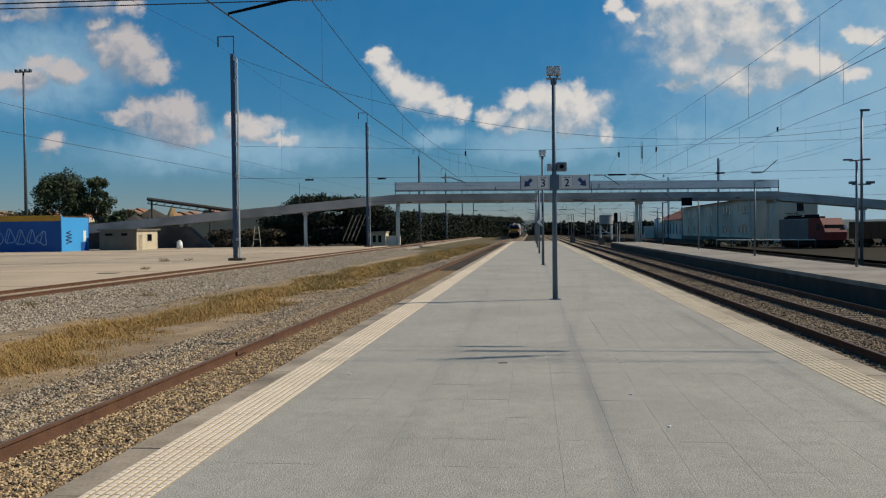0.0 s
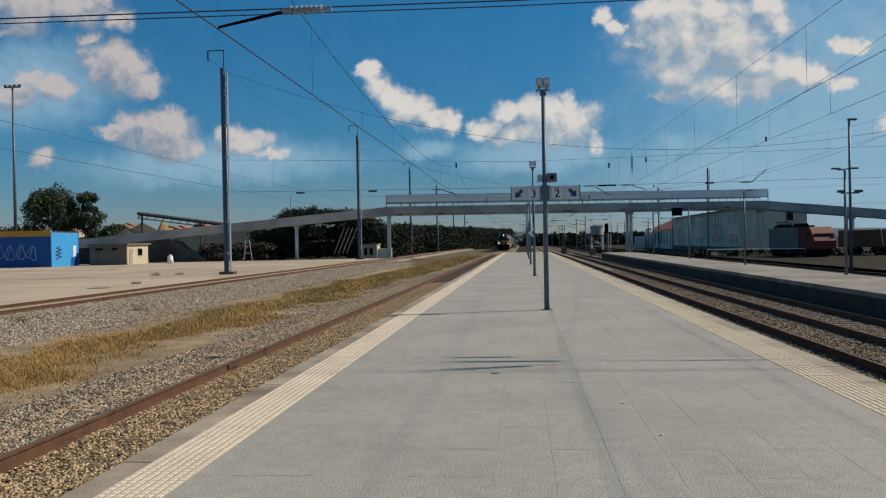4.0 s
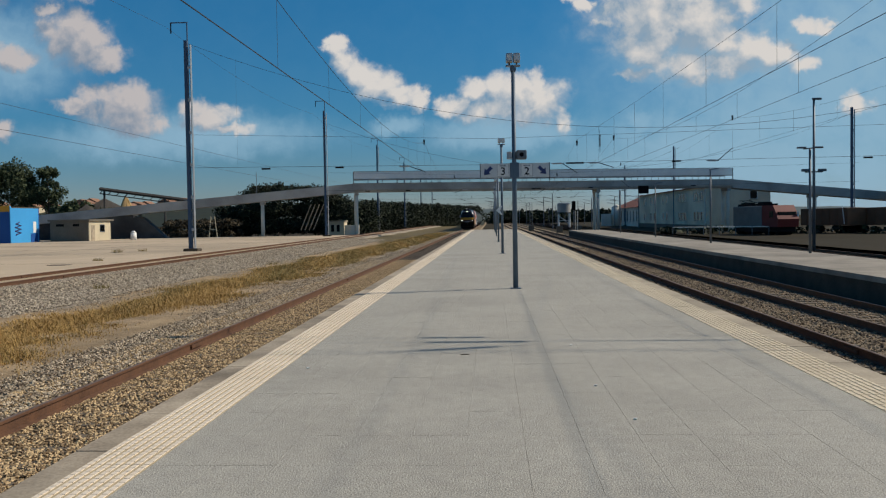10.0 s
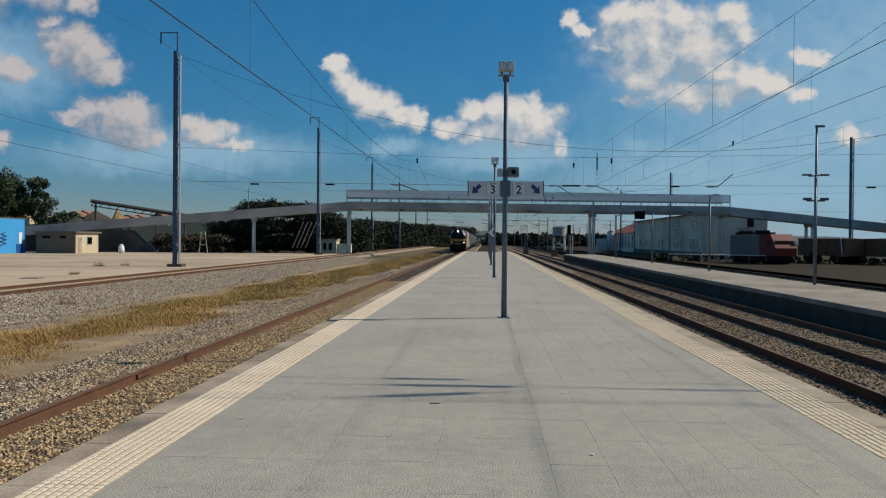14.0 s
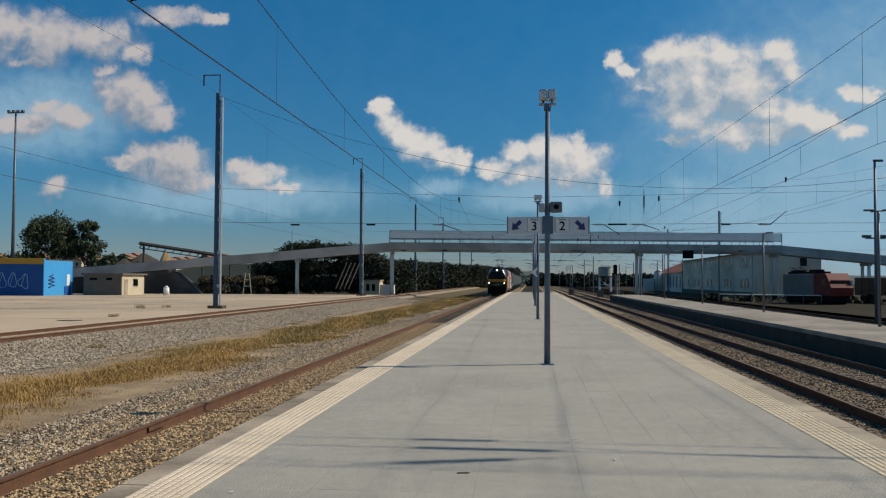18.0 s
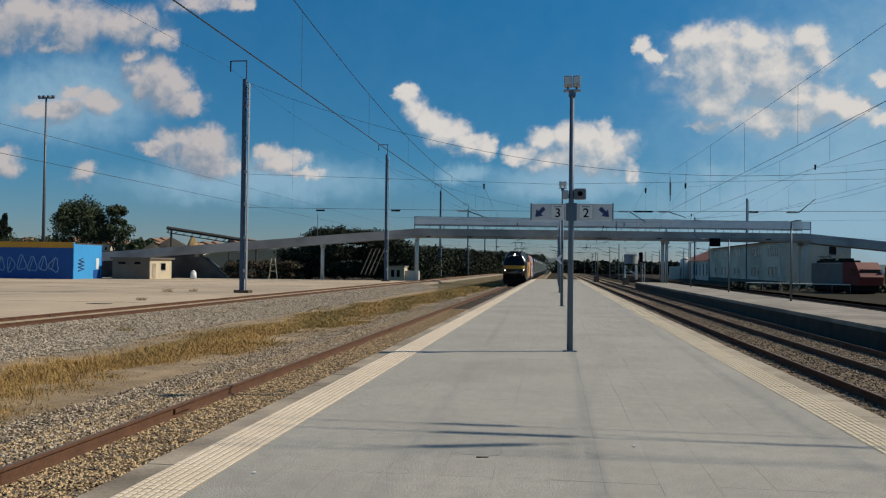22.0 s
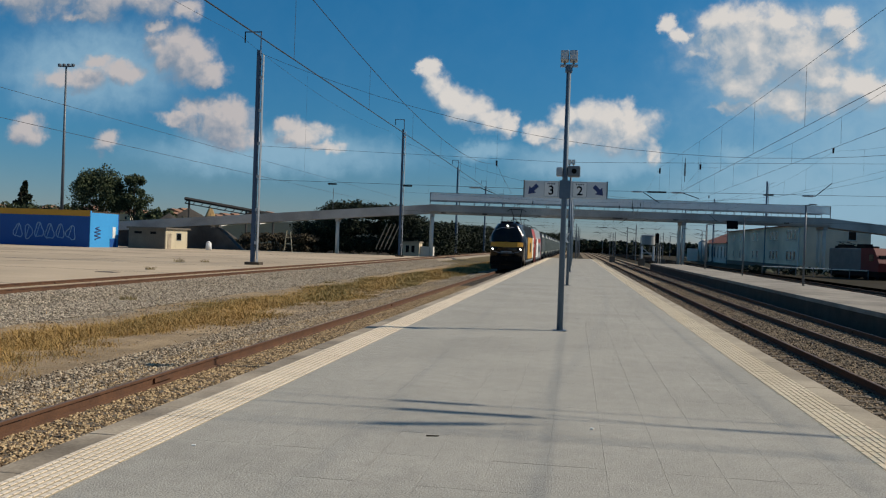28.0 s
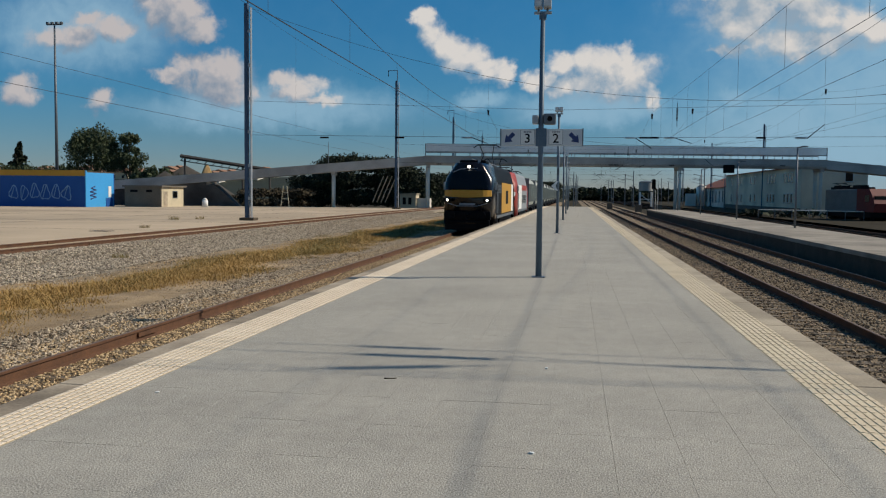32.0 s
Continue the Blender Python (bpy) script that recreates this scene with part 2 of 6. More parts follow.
def mat(name, a, b=None, scale=3.0, fine=60.0, rough=0.8, metal=0.0, bump=0.2, mix=0.5, emit=0.0, island=0.0, stretch=(1, 1, 1), bdist=0.01, spec=0.4, wide=0.0, amount=0.25, place=False):
    """Two-tone grained surface: large stains and fine grain in metres, with bump."""
    m = bpy.data.materials.new(name)
    m.use_nodes = True
    nt = m.node_tree
    N, L = nt.nodes.new, nt.links.new
    p = nt.nodes["Principled BSDF"]
    b = b or tuple(c * 0.75 for c in a)
    tc, mp = N("ShaderNodeTexCoord"), N("ShaderNodeMapping")
    mp.inputs["Scale"].default_value = stretch
    L(N("ShaderNodeNewGeometry").outputs["Position"] if place else tc.outputs["Object"], mp.inputs[0])
    n1, n2 = N("ShaderNodeTexNoise"), N("ShaderNodeTexNoise")
    n1.inputs["Scale"].default_value, n1.inputs["Detail"].default_value = scale, 5
    n2.inputs["Scale"].default_value, n2.inputs["Detail"].default_value = fine, 3
    L(mp.outputs[0], n1.inputs["Vector"]), L(mp.outputs[0], n2.inputs["Vector"])
    add = N("ShaderNodeMath")
    add.operation = "MULTIPLY_ADD"
    L(n2.outputs["Fac"], add.inputs[0])
    add.inputs[1].default_value = mix
    sub = N("ShaderNodeMath")
    sub.operation = "MULTIPLY"
    L(n1.outputs["Fac"], sub.inputs[0])
    sub.inputs[1].default_value = 1 - mix
    L(sub.outputs[0], add.inputs[2])
    fac = add.outputs[0]
    if island:
        g = N("ShaderNodeNewGeometry")
        k = N("ShaderNodeMath")
        k.operation = "MULTIPLY_ADD"
        L(g.outputs["Random Per Island"], k.inputs[0])
        k.inputs[1].default_value = island
        off = N("ShaderNodeMath")
        off.operation = "SUBTRACT"
        L(fac, off.inputs[0])
        off.inputs[1].default_value = island / 2
        L(off.outputs[0], k.inputs[2])
        fac = k.outputs[0]
    r = N("ShaderNodeValToRGB")
    r.color_ramp.elements[0].position, r.color_ramp.elements[1].position = 0.3, 0.7
    r.color_ramp.elements[0].color, r.color_ramp.elements[1].color = (*b, 1), (*a, 1)
    L(fac, r.inputs[0])
    if wide:   # broad stains
        n3, mr = N("ShaderNodeTexNoise"), N("ShaderNodeMapRange")
        n3.inputs["Scale"].default_value, n3.inputs["Detail"].default_value = wide, 6
        L(mp.outputs[0], n3.inputs["Vector"]), L(n3.outputs["Fac"], mr.inputs["Value"])
        mr.inputs["From Min"].default_value, mr.inputs["From Max"].default_value = 0.35, 0.60
        mr.inputs["To Min"].default_value, mr.inputs["To Max"].default_value = 1 - amount, 1 + amount * 0.25
        sc = N("ShaderNodeVectorMath")
        sc.operation = "SCALE"
        L(r.outputs[0], sc.inputs[0]), L(mr.outputs[0], sc.inputs["Scale"])
        L(sc.outputs[0], p.inputs["Base Color"])
    else:
        L(r.outputs[0], p.inputs["Base Color"])
    p.inputs["Roughness"].default_value, p.inputs["Metallic"].default_value = rough, metal
    p.inputs["Specular IOR Level"].default_value = spec
    if bump:
        bp = N("ShaderNodeBump")
        bp.inputs["Strength"].default_value, bp.inputs["Distance"].default_value = bump, bdist
        L(n2.outputs["Fac"], bp.inputs["Height"])
        L(bp.outputs[0], p.inputs["Normal"])
    if emit:
        p.inputs["Emission Color"].default_value = (*a, 1)
        p.inputs["Emission Strength"].default_value = emit
    return m


M = {}


def setup_materials():
    M["paving"] = mat("granite_paving", (0.545, 0.51, 0.435), (0.19, 0.177, 0.149), 6, 80, 0.85, mix=0.85, bump=0.7, wide=0.5, amount=0.10, place=True)
    M["coping"] = mat("worn_concrete", (0.47, 0.395, 0.295), (0.24, 0.19, 0.135), 1.6, 40, 0.95, wide=0.9, amount=0.4, place=True)
    M["coping_pale"] = mat("sandy_concrete", (0.50, 0.42, 0.31), (0.32, 0.265, 0.19), 1.6, 40, 0.95, wide=0.9, amount=0.25, place=True)
    M["old_concrete"] = mat("old_platform_concrete", (0.36, 0.315, 0.255), (0.235, 0.205, 0.165), 1.2, 30, 0.95, wide=0.3, amount=0.3)
    M["stone_pale"] = mat("pale_ballast_stone", (0.55, 0.46, 0.345), (0.21, 0.17, 0.125), 6, 40, 0.95, bump=0, island=0.8, mix=0.3)
    M["dark_gravel"] = mat("dark_gravel", (0.075, 0.065, 0.055), (0.04, 0.035, 0.03), 0.5, 5, 0.95)
    M["tactile"] = mat("cream_tactile_rib", (0.82, 0.715, 0.58), (0.66, 0.55, 0.42), 0.9, 30, 0.8, bump=0.1, place=True)
    # plate between the ribs, a darker tan than the ribs
    M["tactile_base"] = mat("tan_tactile_base", (0.52, 0.42, 0.28), (0.38, 0.30, 0.19), 0.9, 30, 0.9, bump=0.1, place=True)
    # very dark wall tone, two browns mixed by noise
    M["wall_dark"] = mat("mottled_platform_wall", (0.115, 0.088, 0.06), (0.035, 0.028, 0.022), 1.2, 25, 0.95)
    M["yard"] = mat("yard_concrete", (0.56, 0.44, 0.305), (0.42, 0.325, 0.22), 0.3, 12, 0.9, wide=0.07, amount=0.25)
    M["ballast"] = mat("grey_ballast", (0.46, 0.385, 0.29), (0.09, 0.075, 0.055), 9, 24, 0.95, bump=1.0, mix=0.75, bdist=0.06)
    M["ballast_sandy"] = mat("sandy_ballast", (0.60, 0.47, 0.31), (0.22, 0.165, 0.10), 5, 20, 0.95, bump=0.8, mix=0.7, bdist=0.04)
    M["ballast_brown"] = mat("brown_ballast", (0.36, 0.27, 0.165), (0.05, 0.036, 0.025), 9, 24, 0.95, bump=1.0, mix=0.75, bdist=0.06)
    M["soil"] = mat("dry_soil", (0.44, 0.32, 0.185), (0.23, 0.16, 0.09), 1.4, 18, 0.95, bump=0.9, bdist=0.03, wide=0.35, amount=0.35)
    M["weedy_ground"] = mat("weedy_ground", (0.17, 0.125, 0.05), (0.07, 0.055, 0.024), 0.6, 8, 0.95, bump=0.6, bdist=0.05)
    M["far_ground"] = mat("far_dry_ground", (0.062, 0.052, 0.036), (0.032, 0.028, 0.02), 0.05, 2, 1.0, spec=0.05)
    M["grass_dry"] = mat("dry_grass", (0.50, 0.315, 0.105), (0.31, 0.195, 0.065), 0.35, 3, 0.9, bump=0, island=0.35)
    M["rust"] = mat("rusty_rail", (0.15, 0.07, 0.034), (0.065, 0.032, 0.019), 3, 40, 0.85, metal=0.0, place=True)
    M["rail_top"] = mat("worn_rail_head", (0.22, 0.15, 0.11), (0.13, 0.085, 0.06), 2, 30, 0.6, metal=0.3, place=True)
    M["sleeper"] = mat("old_sleeper", (0.19, 0.15, 0.11), (0.09, 0.07, 0.05), 3, 30, 0.95, place=True)
    M["blue_steel"] = mat("blue_grey_painted_steel", (0.10, 0.15, 0.20), (0.065, 0.10, 0.14), 1.5, 30, 0.5, metal=0.1)
    M["mast_steel"] = mat("navy_mast_paint", (0.055, 0.10, 0.17), (0.035, 0.065, 0.115), 1.0, 20, 0.55, metal=0.1)
    M["town_roof"] = mat("weathered_far_roof", (0.32, 0.17, 0.10), (0.22, 0.12, 0.075), 0.4, 3, 0.9)
    M["grey_steel"] = mat("grey_steel", (0.16, 0.18, 0.20), (0.10, 0.115, 0.13), 2, 30, 0.5, metal=0.3)
    M["galv"] = mat("galvanised_steel", (0.42, 0.44, 0.46), (0.30, 0.32, 0.34), 3, 30, 0.45, metal=0.5)
    M["wire"] = mat("dark_wire", (0.05, 0.055, 0.06), None, 3, 30, 0.6, metal=0.3, bump=0)
    M["black"] = mat("black_paint", (0.004, 0.004, 0.005), (0.002, 0.002, 0.003), 2, 30, 0.55, spec=0.10)
    M["cab_black"] = mat("glossy_black_paint", (0.008, 0.006, 0.007), (0.004, 0.003, 0.004), 2, 30, 0.2, bump=0.02, spec=0.5)
    M["white"] = mat("white_paint", (0.78, 0.78, 0.76), (0.66, 0.66, 0.63), 1, 20, 0.6, bump=0.05)
    M["sign"] = mat("sign_face", (0.62, 0.64, 0.64), (0.55, 0.57, 0.57), 1, 20, 0.5, bump=0.02)
    M["navy"] = mat("navy_print", (0.03, 0.05, 0.16), None, 2, 20, 0.5, bump=0)
    M["bridge"] = mat("bridge_concrete", (0.46, 0.45, 0.42), (0.33, 0.322, 0.30), 0.4, 6, 0.85, wide=0.2, amount=0.25)
    M["bridge_dark"] = mat("bridge_rail_steel", (0.09, 0.10, 0.11), None, 1, 8, 0.6)
    # bridge concrete darkened to carry the shade below the ramp
    M["bridge_shade"] = mat("shaded_concrete", (0.085, 0.085, 0.082), (0.045, 0.046, 0.046), 0.5, 6, 0.95, wide=0.25, amount=0.35)
    M["plaster"] = mat("white_plaster", (0.84, 0.79, 0.69), (0.68, 0.635, 0.55), 0.4, 6, 0.85, wide=0.12, amount=0.25)
    M["cream"] = mat("cream_render", (0.60, 0.52, 0.36), (0.42, 0.36, 0.26), 0.7, 6, 0.9)
    # hut grey is kept low to hold the front wall's shade
    M["hut"] = mat("grey_hut_render", (0.165, 0.145, 0.115), (0.10, 0.088, 0.07), 0.8, 6, 0.9)
    M["roof_tile"] = mat("red_roof_tile", (0.32, 0.10, 0.06), (0.20, 0.07, 0.045), 0.8, 6, 0.9)
    # two blues: dark carries the shade of the front, bright the sun
    M["blue_wall"] = mat("blue_painted_wall", (0.006, 0.085, 0.33), (0.004, 0.06, 0.25), 0.4, 6, 0.7)
    M["blue_light"] = mat("sunlit_blue_wall", (0.05, 0.33, 0.68), (0.04, 0.27, 0.58), 0.4, 6, 0.6)
    M["yellow_trim"] = mat("ochre_trim", (0.50, 0.28, 0.03), (0.42, 0.23, 0.03), 0.6, 6, 0.7)
    M["yellow"] = mat("yellow_livery", (0.50, 0.27, 0.03), (0.40, 0.20, 0.02), 1, 10, 0.5, bump=0.03)
    M["red"] = mat("red_livery", (0.34, 0.035, 0.022), (0.26, 0.03, 0.02), 1, 10, 0.5, bump=0.03)
    M["grey_livery"] = mat("grey_livery", (0.26, 0.28, 0.30), (0.20, 0.215, 0.23), 1, 10, 0.5, bump=0.03)
    M["wagon"] = mat("pale_wagon_side", (0.36, 0.39, 0.36), (0.25, 0.275, 0.255), 0.8, 10, 0.6)
    M["brown"] = mat("brown_wagon", (0.20, 0.092, 0.045), (0.11, 0.052, 0.03), 1, 10, 0.8)
    M["glass"] = mat("dark_glass", (0.004, 0.005, 0.006), None, 1, 5, 0.15, bump=0, spec=0.3)
    M["bark"] = mat("bark", (0.10, 0.075, 0.05), (0.05, 0.04, 0.03), 3, 20, 0.95)
    M["leaf"] = mat("foliage", (0.075, 0.095, 0.04), (0.028, 0.04, 0.016), 0.3, 2, 0.8, bump=0, island=0.5)
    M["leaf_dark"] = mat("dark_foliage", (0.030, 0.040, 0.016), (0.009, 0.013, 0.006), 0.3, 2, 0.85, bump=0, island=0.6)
    M["lamp"] = mat("headlamp", (1.0, 0.93, 0.8), (1.0, 0.93, 0.8), 1, 1, 0.3, bump=0, emit=9.0)
    M["conveyor"] = mat("dark_machine", (0.08, 0.07, 0.06), None, 1, 8, 0.8)
    m = mat("pale_mesh_screen", (0.88, 0.88, 0.87), None, 1, 8, 0.7, bump=0)
    nt = m.node_tree
    tr, mx = nt.nodes.new("ShaderNodeBsdfTransparent"), nt.nodes.new("ShaderNodeMixShader")
    mx.inputs[0].default_value = 0.5
    nt.links.new(tr.outputs[0], mx.inputs[1]), nt.links.new(nt.nodes["Principled BSDF"].outputs[0], mx.inputs[2])
    nt.links.new(mx.outputs[0], nt.nodes["Material Output"].inputs[0])
    M["mesh_screen"] = m
    M["stone"] = mat("ballast_stone", (0.52, 0.42, 0.295), (0.17, 0.13, 0.09), 6, 40, 0.95, bump=0, island=0.9, mix=0.3)
    M["stone_brown"] = mat("rusty_ballast_stone", (0.62, 0.45, 0.25), (0.20, 0.135, 0.075), 6, 40, 0.95, bump=0, island=0.9, mix=0.3)
    M["sand"] = mat("yellow_sand", (0.40, 0.27, 0.12), (0.30, 0.20, 0.09), 0.3, 4, 0.95)
    M["graffiti"] = mat("pale_spray_paint", (0.20, 0.38, 0.60), None, 2, 10, 0.7, bump=0)
    M["grout"] = mat("slab_joint", (0.34, 0.325, 0.285), None, 2, 30, 0.95)
    M["grass_olive"] = mat("olive_grass", (0.26, 0.20, 0.068), (0.155, 0.12, 0.042), 0.35, 3, 0.9, bump=0, island=0.35)
    M["stone_right"] = mat("dirty_ballast_stone", (0.40, 0.30, 0.19), (0.08, 0.058, 0.04), 6, 40, 0.95, bump=0, island=0.8, mix=0.3)
    M["tactile_dusty"] = mat("dusty_tactile_rib", (0.74, 0.63, 0.46), (0.56, 0.46, 0.31), 0.9, 30, 0.85, bump=0.1, place=True)
    M["engine_grey"] = mat("dark_grey_livery", (0.18, 0.18, 0.17), (0.11, 0.11, 0.105), 1, 10, 0.6)
    M["engine_red"] = mat("dark_red_livery", (0.19, 0.018, 0.014), (0.13, 0.014, 0.011), 1, 10, 0.6)
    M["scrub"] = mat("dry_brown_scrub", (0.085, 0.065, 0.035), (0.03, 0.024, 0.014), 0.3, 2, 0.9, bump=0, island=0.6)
    M["depot"] = mat("warm_white_plaster", (0.86, 0.73, 0.54), (0.70, 0.59, 0.43), 0.4, 6, 0.85, wide=0.12, amount=0.3)
    M["hill"] = mat("far_hill", (0.10, 0.13, 0.13), (0.07, 0.095, 0.10), 0.01, 0.2, 0.95, bump=0)


setup_materials()

# ---- mesh helpers ----


def box(bm, x0, x1, y0, y1, z0, z1, bevel=0.0):
    r = bmesh.ops.create_cube(bm, size=1, matrix=Matrix.Translation(((x0 + x1) / 2, (y0 + y1) / 2, (z0 + z1) / 2)) @ Matrix.Diagonal((abs(x1 - x0), abs(y1 - y0), abs(z1 - z0), 1)))
    if bevel:
        es = {e for v in r["verts"] for e in v.link_edges}
        bmesh.ops.bevel(bm, geom=list(es), offset=bevel, segments=2, affect="EDGES", profile=0.5)


def rod(bm, p, q, r0, r1=None, n=8):
    p, q = Vector(p), Vector(q)
    d = q - p
    m = Matrix.Translation((p + q) / 2) @ d.to_track_quat("Z", "Y").to_matrix().to_4x4()
    bmesh.ops.create_cone(bm, cap_ends=True, segments=n, radius1=r0, radius2=r0 if r1 is None else r1, depth=d.length, matrix=m)


def prism(bm, pts, y0, y1, axis="y"):
    """A profile, swept between two values of an axis."""
    def P(a, b, c):
        return (a, c, b) if axis == "y" else ((c, a, b) if axis == "x" else (a, b, c))
    f = [bm.verts.new(P(a, b, y0)) for a, b in pts]
    g = [bm.verts.new(P(a, b, y1)) for a, b in pts]
    n = len(pts)
    faces = [bm.faces.new(f), bm.faces.new(g[::-1])]
    for i in range(n):
        faces.append(bm.faces.new((f[i], g[i], g[(i + 1) % n], f[(i + 1) % n])))
    bmesh.ops.recalc_face_normals(bm, faces=faces)


def mesh_of(name, bm, material, smooth=False):
    me = bpy.data.meshes.new(name)
    bm.normal_update()
    bm.to_mesh(me)
    bm.free()
    me.materials.append(material)
    if smooth:
        for f in me.polygons:
            f.use_smooth = True
    return me


def part(name, bm, material, parent=None, label="", smooth=False):
    ob = new(name, mesh_of(name, bm, material, smooth))
    if parent is not None:
        ob.parent = parent
    if label:
        ob["label"] = label
    return ob


def thing(name, label, category, x=0, y=0, z=0, rz=0, group="", kind=""):
    e = new(name)
    e.matrix_basis = pose(x, y, z, 0, 0, rz)
    return tagged(e, label, category, group, kind)


def B(*boxes, bevel=0.0):
    bm = bmesh.new()
    for b in boxes:
        box(bm, *b, bevel=bevel)
    return bm


def R(*rods):
    bm = bmesh.new()
    for r in rods:
        rod(bm, *r)
    return bm

# ---- levels and lines of the place ----
RAIL = -0.80            # rail head below the platform
RAIL3 = -0.62           # rail head of the track the train takes
GROUND = -1.02
YARD = -0.46
EDGE_L, EDGE_R = -3.00, 4.02
STRIP_L, STRIP_R = (-2.74, -2.27), (3.26, 3.72)
END_Y = 128.0
GAUGE = 0.87
T3, T2, T1, T0 = -4.78, 5.82, 9.33, 17.9   # track centres
TL, SIDING = -18.05, -0.36   # siding centre and rail head
RPLAT = -0.18
rng = np.random.default_rng(7)


def raw(name, verts, faces, material, parent=None):
    me = bpy.data.meshes.new(name)
    me.from_pydata(verts.tolist() if isinstance(verts, np.ndarray) else verts, [], faces.tolist() if isinstance(faces, np.ndarray) else faces)
    me.materials.append(material)
    ob = new(name, me)
    if parent is not None:
        ob.parent = parent
    return ob


def structure():
    # ground sheet to the horizon
    bm = bmesh.new()
    xs = [-3000, -400, -120, -60, -30, 0, 30, 60, 120, 400, 3000]
    ys = [-300, -60, 0, 60, 120, 200, 400, 900, 4000]
    grid = [[bm.verts.new((x, y, GROUND - 0.03)) for x in xs] for y in ys]
    for j in range(len(ys) - 1):
        for i in range(len(xs) - 1):
            bm.faces.new((grid[j][i], grid[j][i + 1], grid[j + 1][i + 1], grid[j + 1][i]))
    tagged(part("ground", bm, M["far_ground"]), "dry brownish ground spreading to the horizon", "ground", kind="structure")
    # soil between the platform track and the siding: gently uneven
    xs, ys = np.linspace(-18.5, -5.6, 40), np.concatenate([np.linspace(-20, 60, 160), np.linspace(61, 420, 90)])
    X, Y = np.meshgrid(xs, ys)
    Z = GROUND + 0.06 + 0.04 * np.sin(X * 1.3 + np.sin(Y * 0.4)) * np.cos(Y * 0.31) + 0.012 * rng.standard_normal(X.shape)
    Z += np.clip((-13.0 - X) / 5.0, 0, 1) * (YARD - 0.25 - GROUND)
    Z[:, -6:] = np.minimum(Z[:, -6:], RAIL - 0.22)
    v = np.stack([X, Y, Z], -1).reshape(-1, 3)
    i = np.arange(len(ys) - 1)[:, None] * 40 + np.arange(39)[None]
    f = np.stack([i, i + 1, i + 41, i + 40], -1).reshape(-1, 4)
    so = raw("soil_strip", v, f, M["soil"])
    so.data.materials.append(M["ballast"])
    for q in so.data.polygons:
        if q.center.x < -13.6 - 0.4 * math.sin(q.center.y * 0.4) or q.center.x > -7.6 + 0.3 * math.sin(q.center.y * 0.9):
            q.material_index = 1
    so.data.materials.append(M["weedy_ground"])
    for q in so.data.polygons:   # far off the strip is grown over
        if q.center.y > 92 + 10 * math.sin(q.center.x * 0.8) and q.center.x > -16.5:
            q.material_index = 2
    tagged(so, "bare sandy soil with dry weeds beside the tracks", "soil", kind="structure")
    # ballast beds
    for n, c, w, z, m in (("ballast_bed_platform_track", T3 + 0.15, 2.3, RAIL3 - 0.195, "ballast_brown"), ("ballast_bed_siding", TL, 1.75, SIDING - 0.165, "ballast"),
                          ("ballast_bed_right", (T2 + T1) / 2, 4.2, RAIL - 0.195, "ballast_brown"), ("ballast_bed_far_right", 21.0, 6.0, RAIL - 0.25, "ballast_brown")):
        bm = bmesh.new()
        prism(bm, [(c - w - 0.7, GROUND - 0.2), (c + w + 0.7, GROUND - 0.2), (c + w, z), (c - w, z)], -40, 600)
        tagged(part(n, bm, M[m]), "loose crushed-stone ballast under the rails", "ballast", kind="structure")
    tagged(part("siding_sand", B((TL - 0.80, TL + 0.80, -40, 300, GROUND, SIDING - 0.125)), M["ballast_sandy"]), "pale sandy fill between the siding rails", "sand", kind="structure")
    # yard
    tagged(part("yard_pavement", B((-170, -19.72, -40, 124, GROUND - 0.3, YARD)), M["yard"]), "pale worn concrete loading yard", "pavement", kind="structure")
    yd = bpy.data.objects["yard_pavement"]
    for y in (33.0, 46.0, 58.5, 71.0, 84.0, 97.0):
        part("joint", B((-150, -19.74, y - 0.045, y + 0.045, YARD, YARD + 0.003)), M["hut"], yd)
    for x in (-34.0, -48.0, -66.0):
        part("joint", B((x - 0.04, x + 0.04, -20, 123, YARD, YARD + 0.0045)), M["hut"], yd)
    part("drain_cover", B((-23.0, -22.0, 43.7, 44.4, YARD, YARD + 0.02), bevel=0.005), M["dark_gravel"], yd, "dark iron drain cover")
    # platform body below its paving
    tagged(part("platform", B((STRIP_L[0] + 0.002, STRIP_R[1] - 0.002, -30, END_Y, -1.3, -0.006)), M["grout"]), "grey granite-chip paved island platform", "platform", kind="structure")
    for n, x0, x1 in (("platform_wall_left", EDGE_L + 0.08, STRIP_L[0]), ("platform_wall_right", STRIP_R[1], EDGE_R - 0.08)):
        tagged(part(n, B((x0, x1, -30, END_Y, -1.3, -0.20)), M["wall_dark"]), "dark mottled concrete platform side wall", "wall", kind="structure")
    tagged(part("far_platform", B((11.06, 15.2, -30, 122, -1.3, RPLAT)), M["old_concrete"]), "pale concrete side platform across the tracks", "platform", kind="structure")
    tagged(part("far_platform_coping", B((10.92, 11.06, -30, 122, RPLAT - 0.16, RPLAT + 0.004)), M["old_concrete"]), "worn concrete coping of the side platform", "coping", kind="structure")
    tagged(part("far_platform_wall", B((10.98, 11.055, -30, 122, -1.3, RPLAT - 0.16)), M["wall_dark"]), "dark mottled wall of the side platform", "wall", kind="structure")


RAIL_PROFILE = [(-0.075, -0.18), (0.075, -0.18), (0.07, -0.16), (0.012, -0.145), (0.012, -0.045), (0.036, -0.035), (0.036, -0.004), (0.028, 0), (-0.028, 0), (-0.036, -0.004), (-0.036, -0.035), (-0.012, -0.045), (-0.012, -0.145), (-0.07, -0.16)]


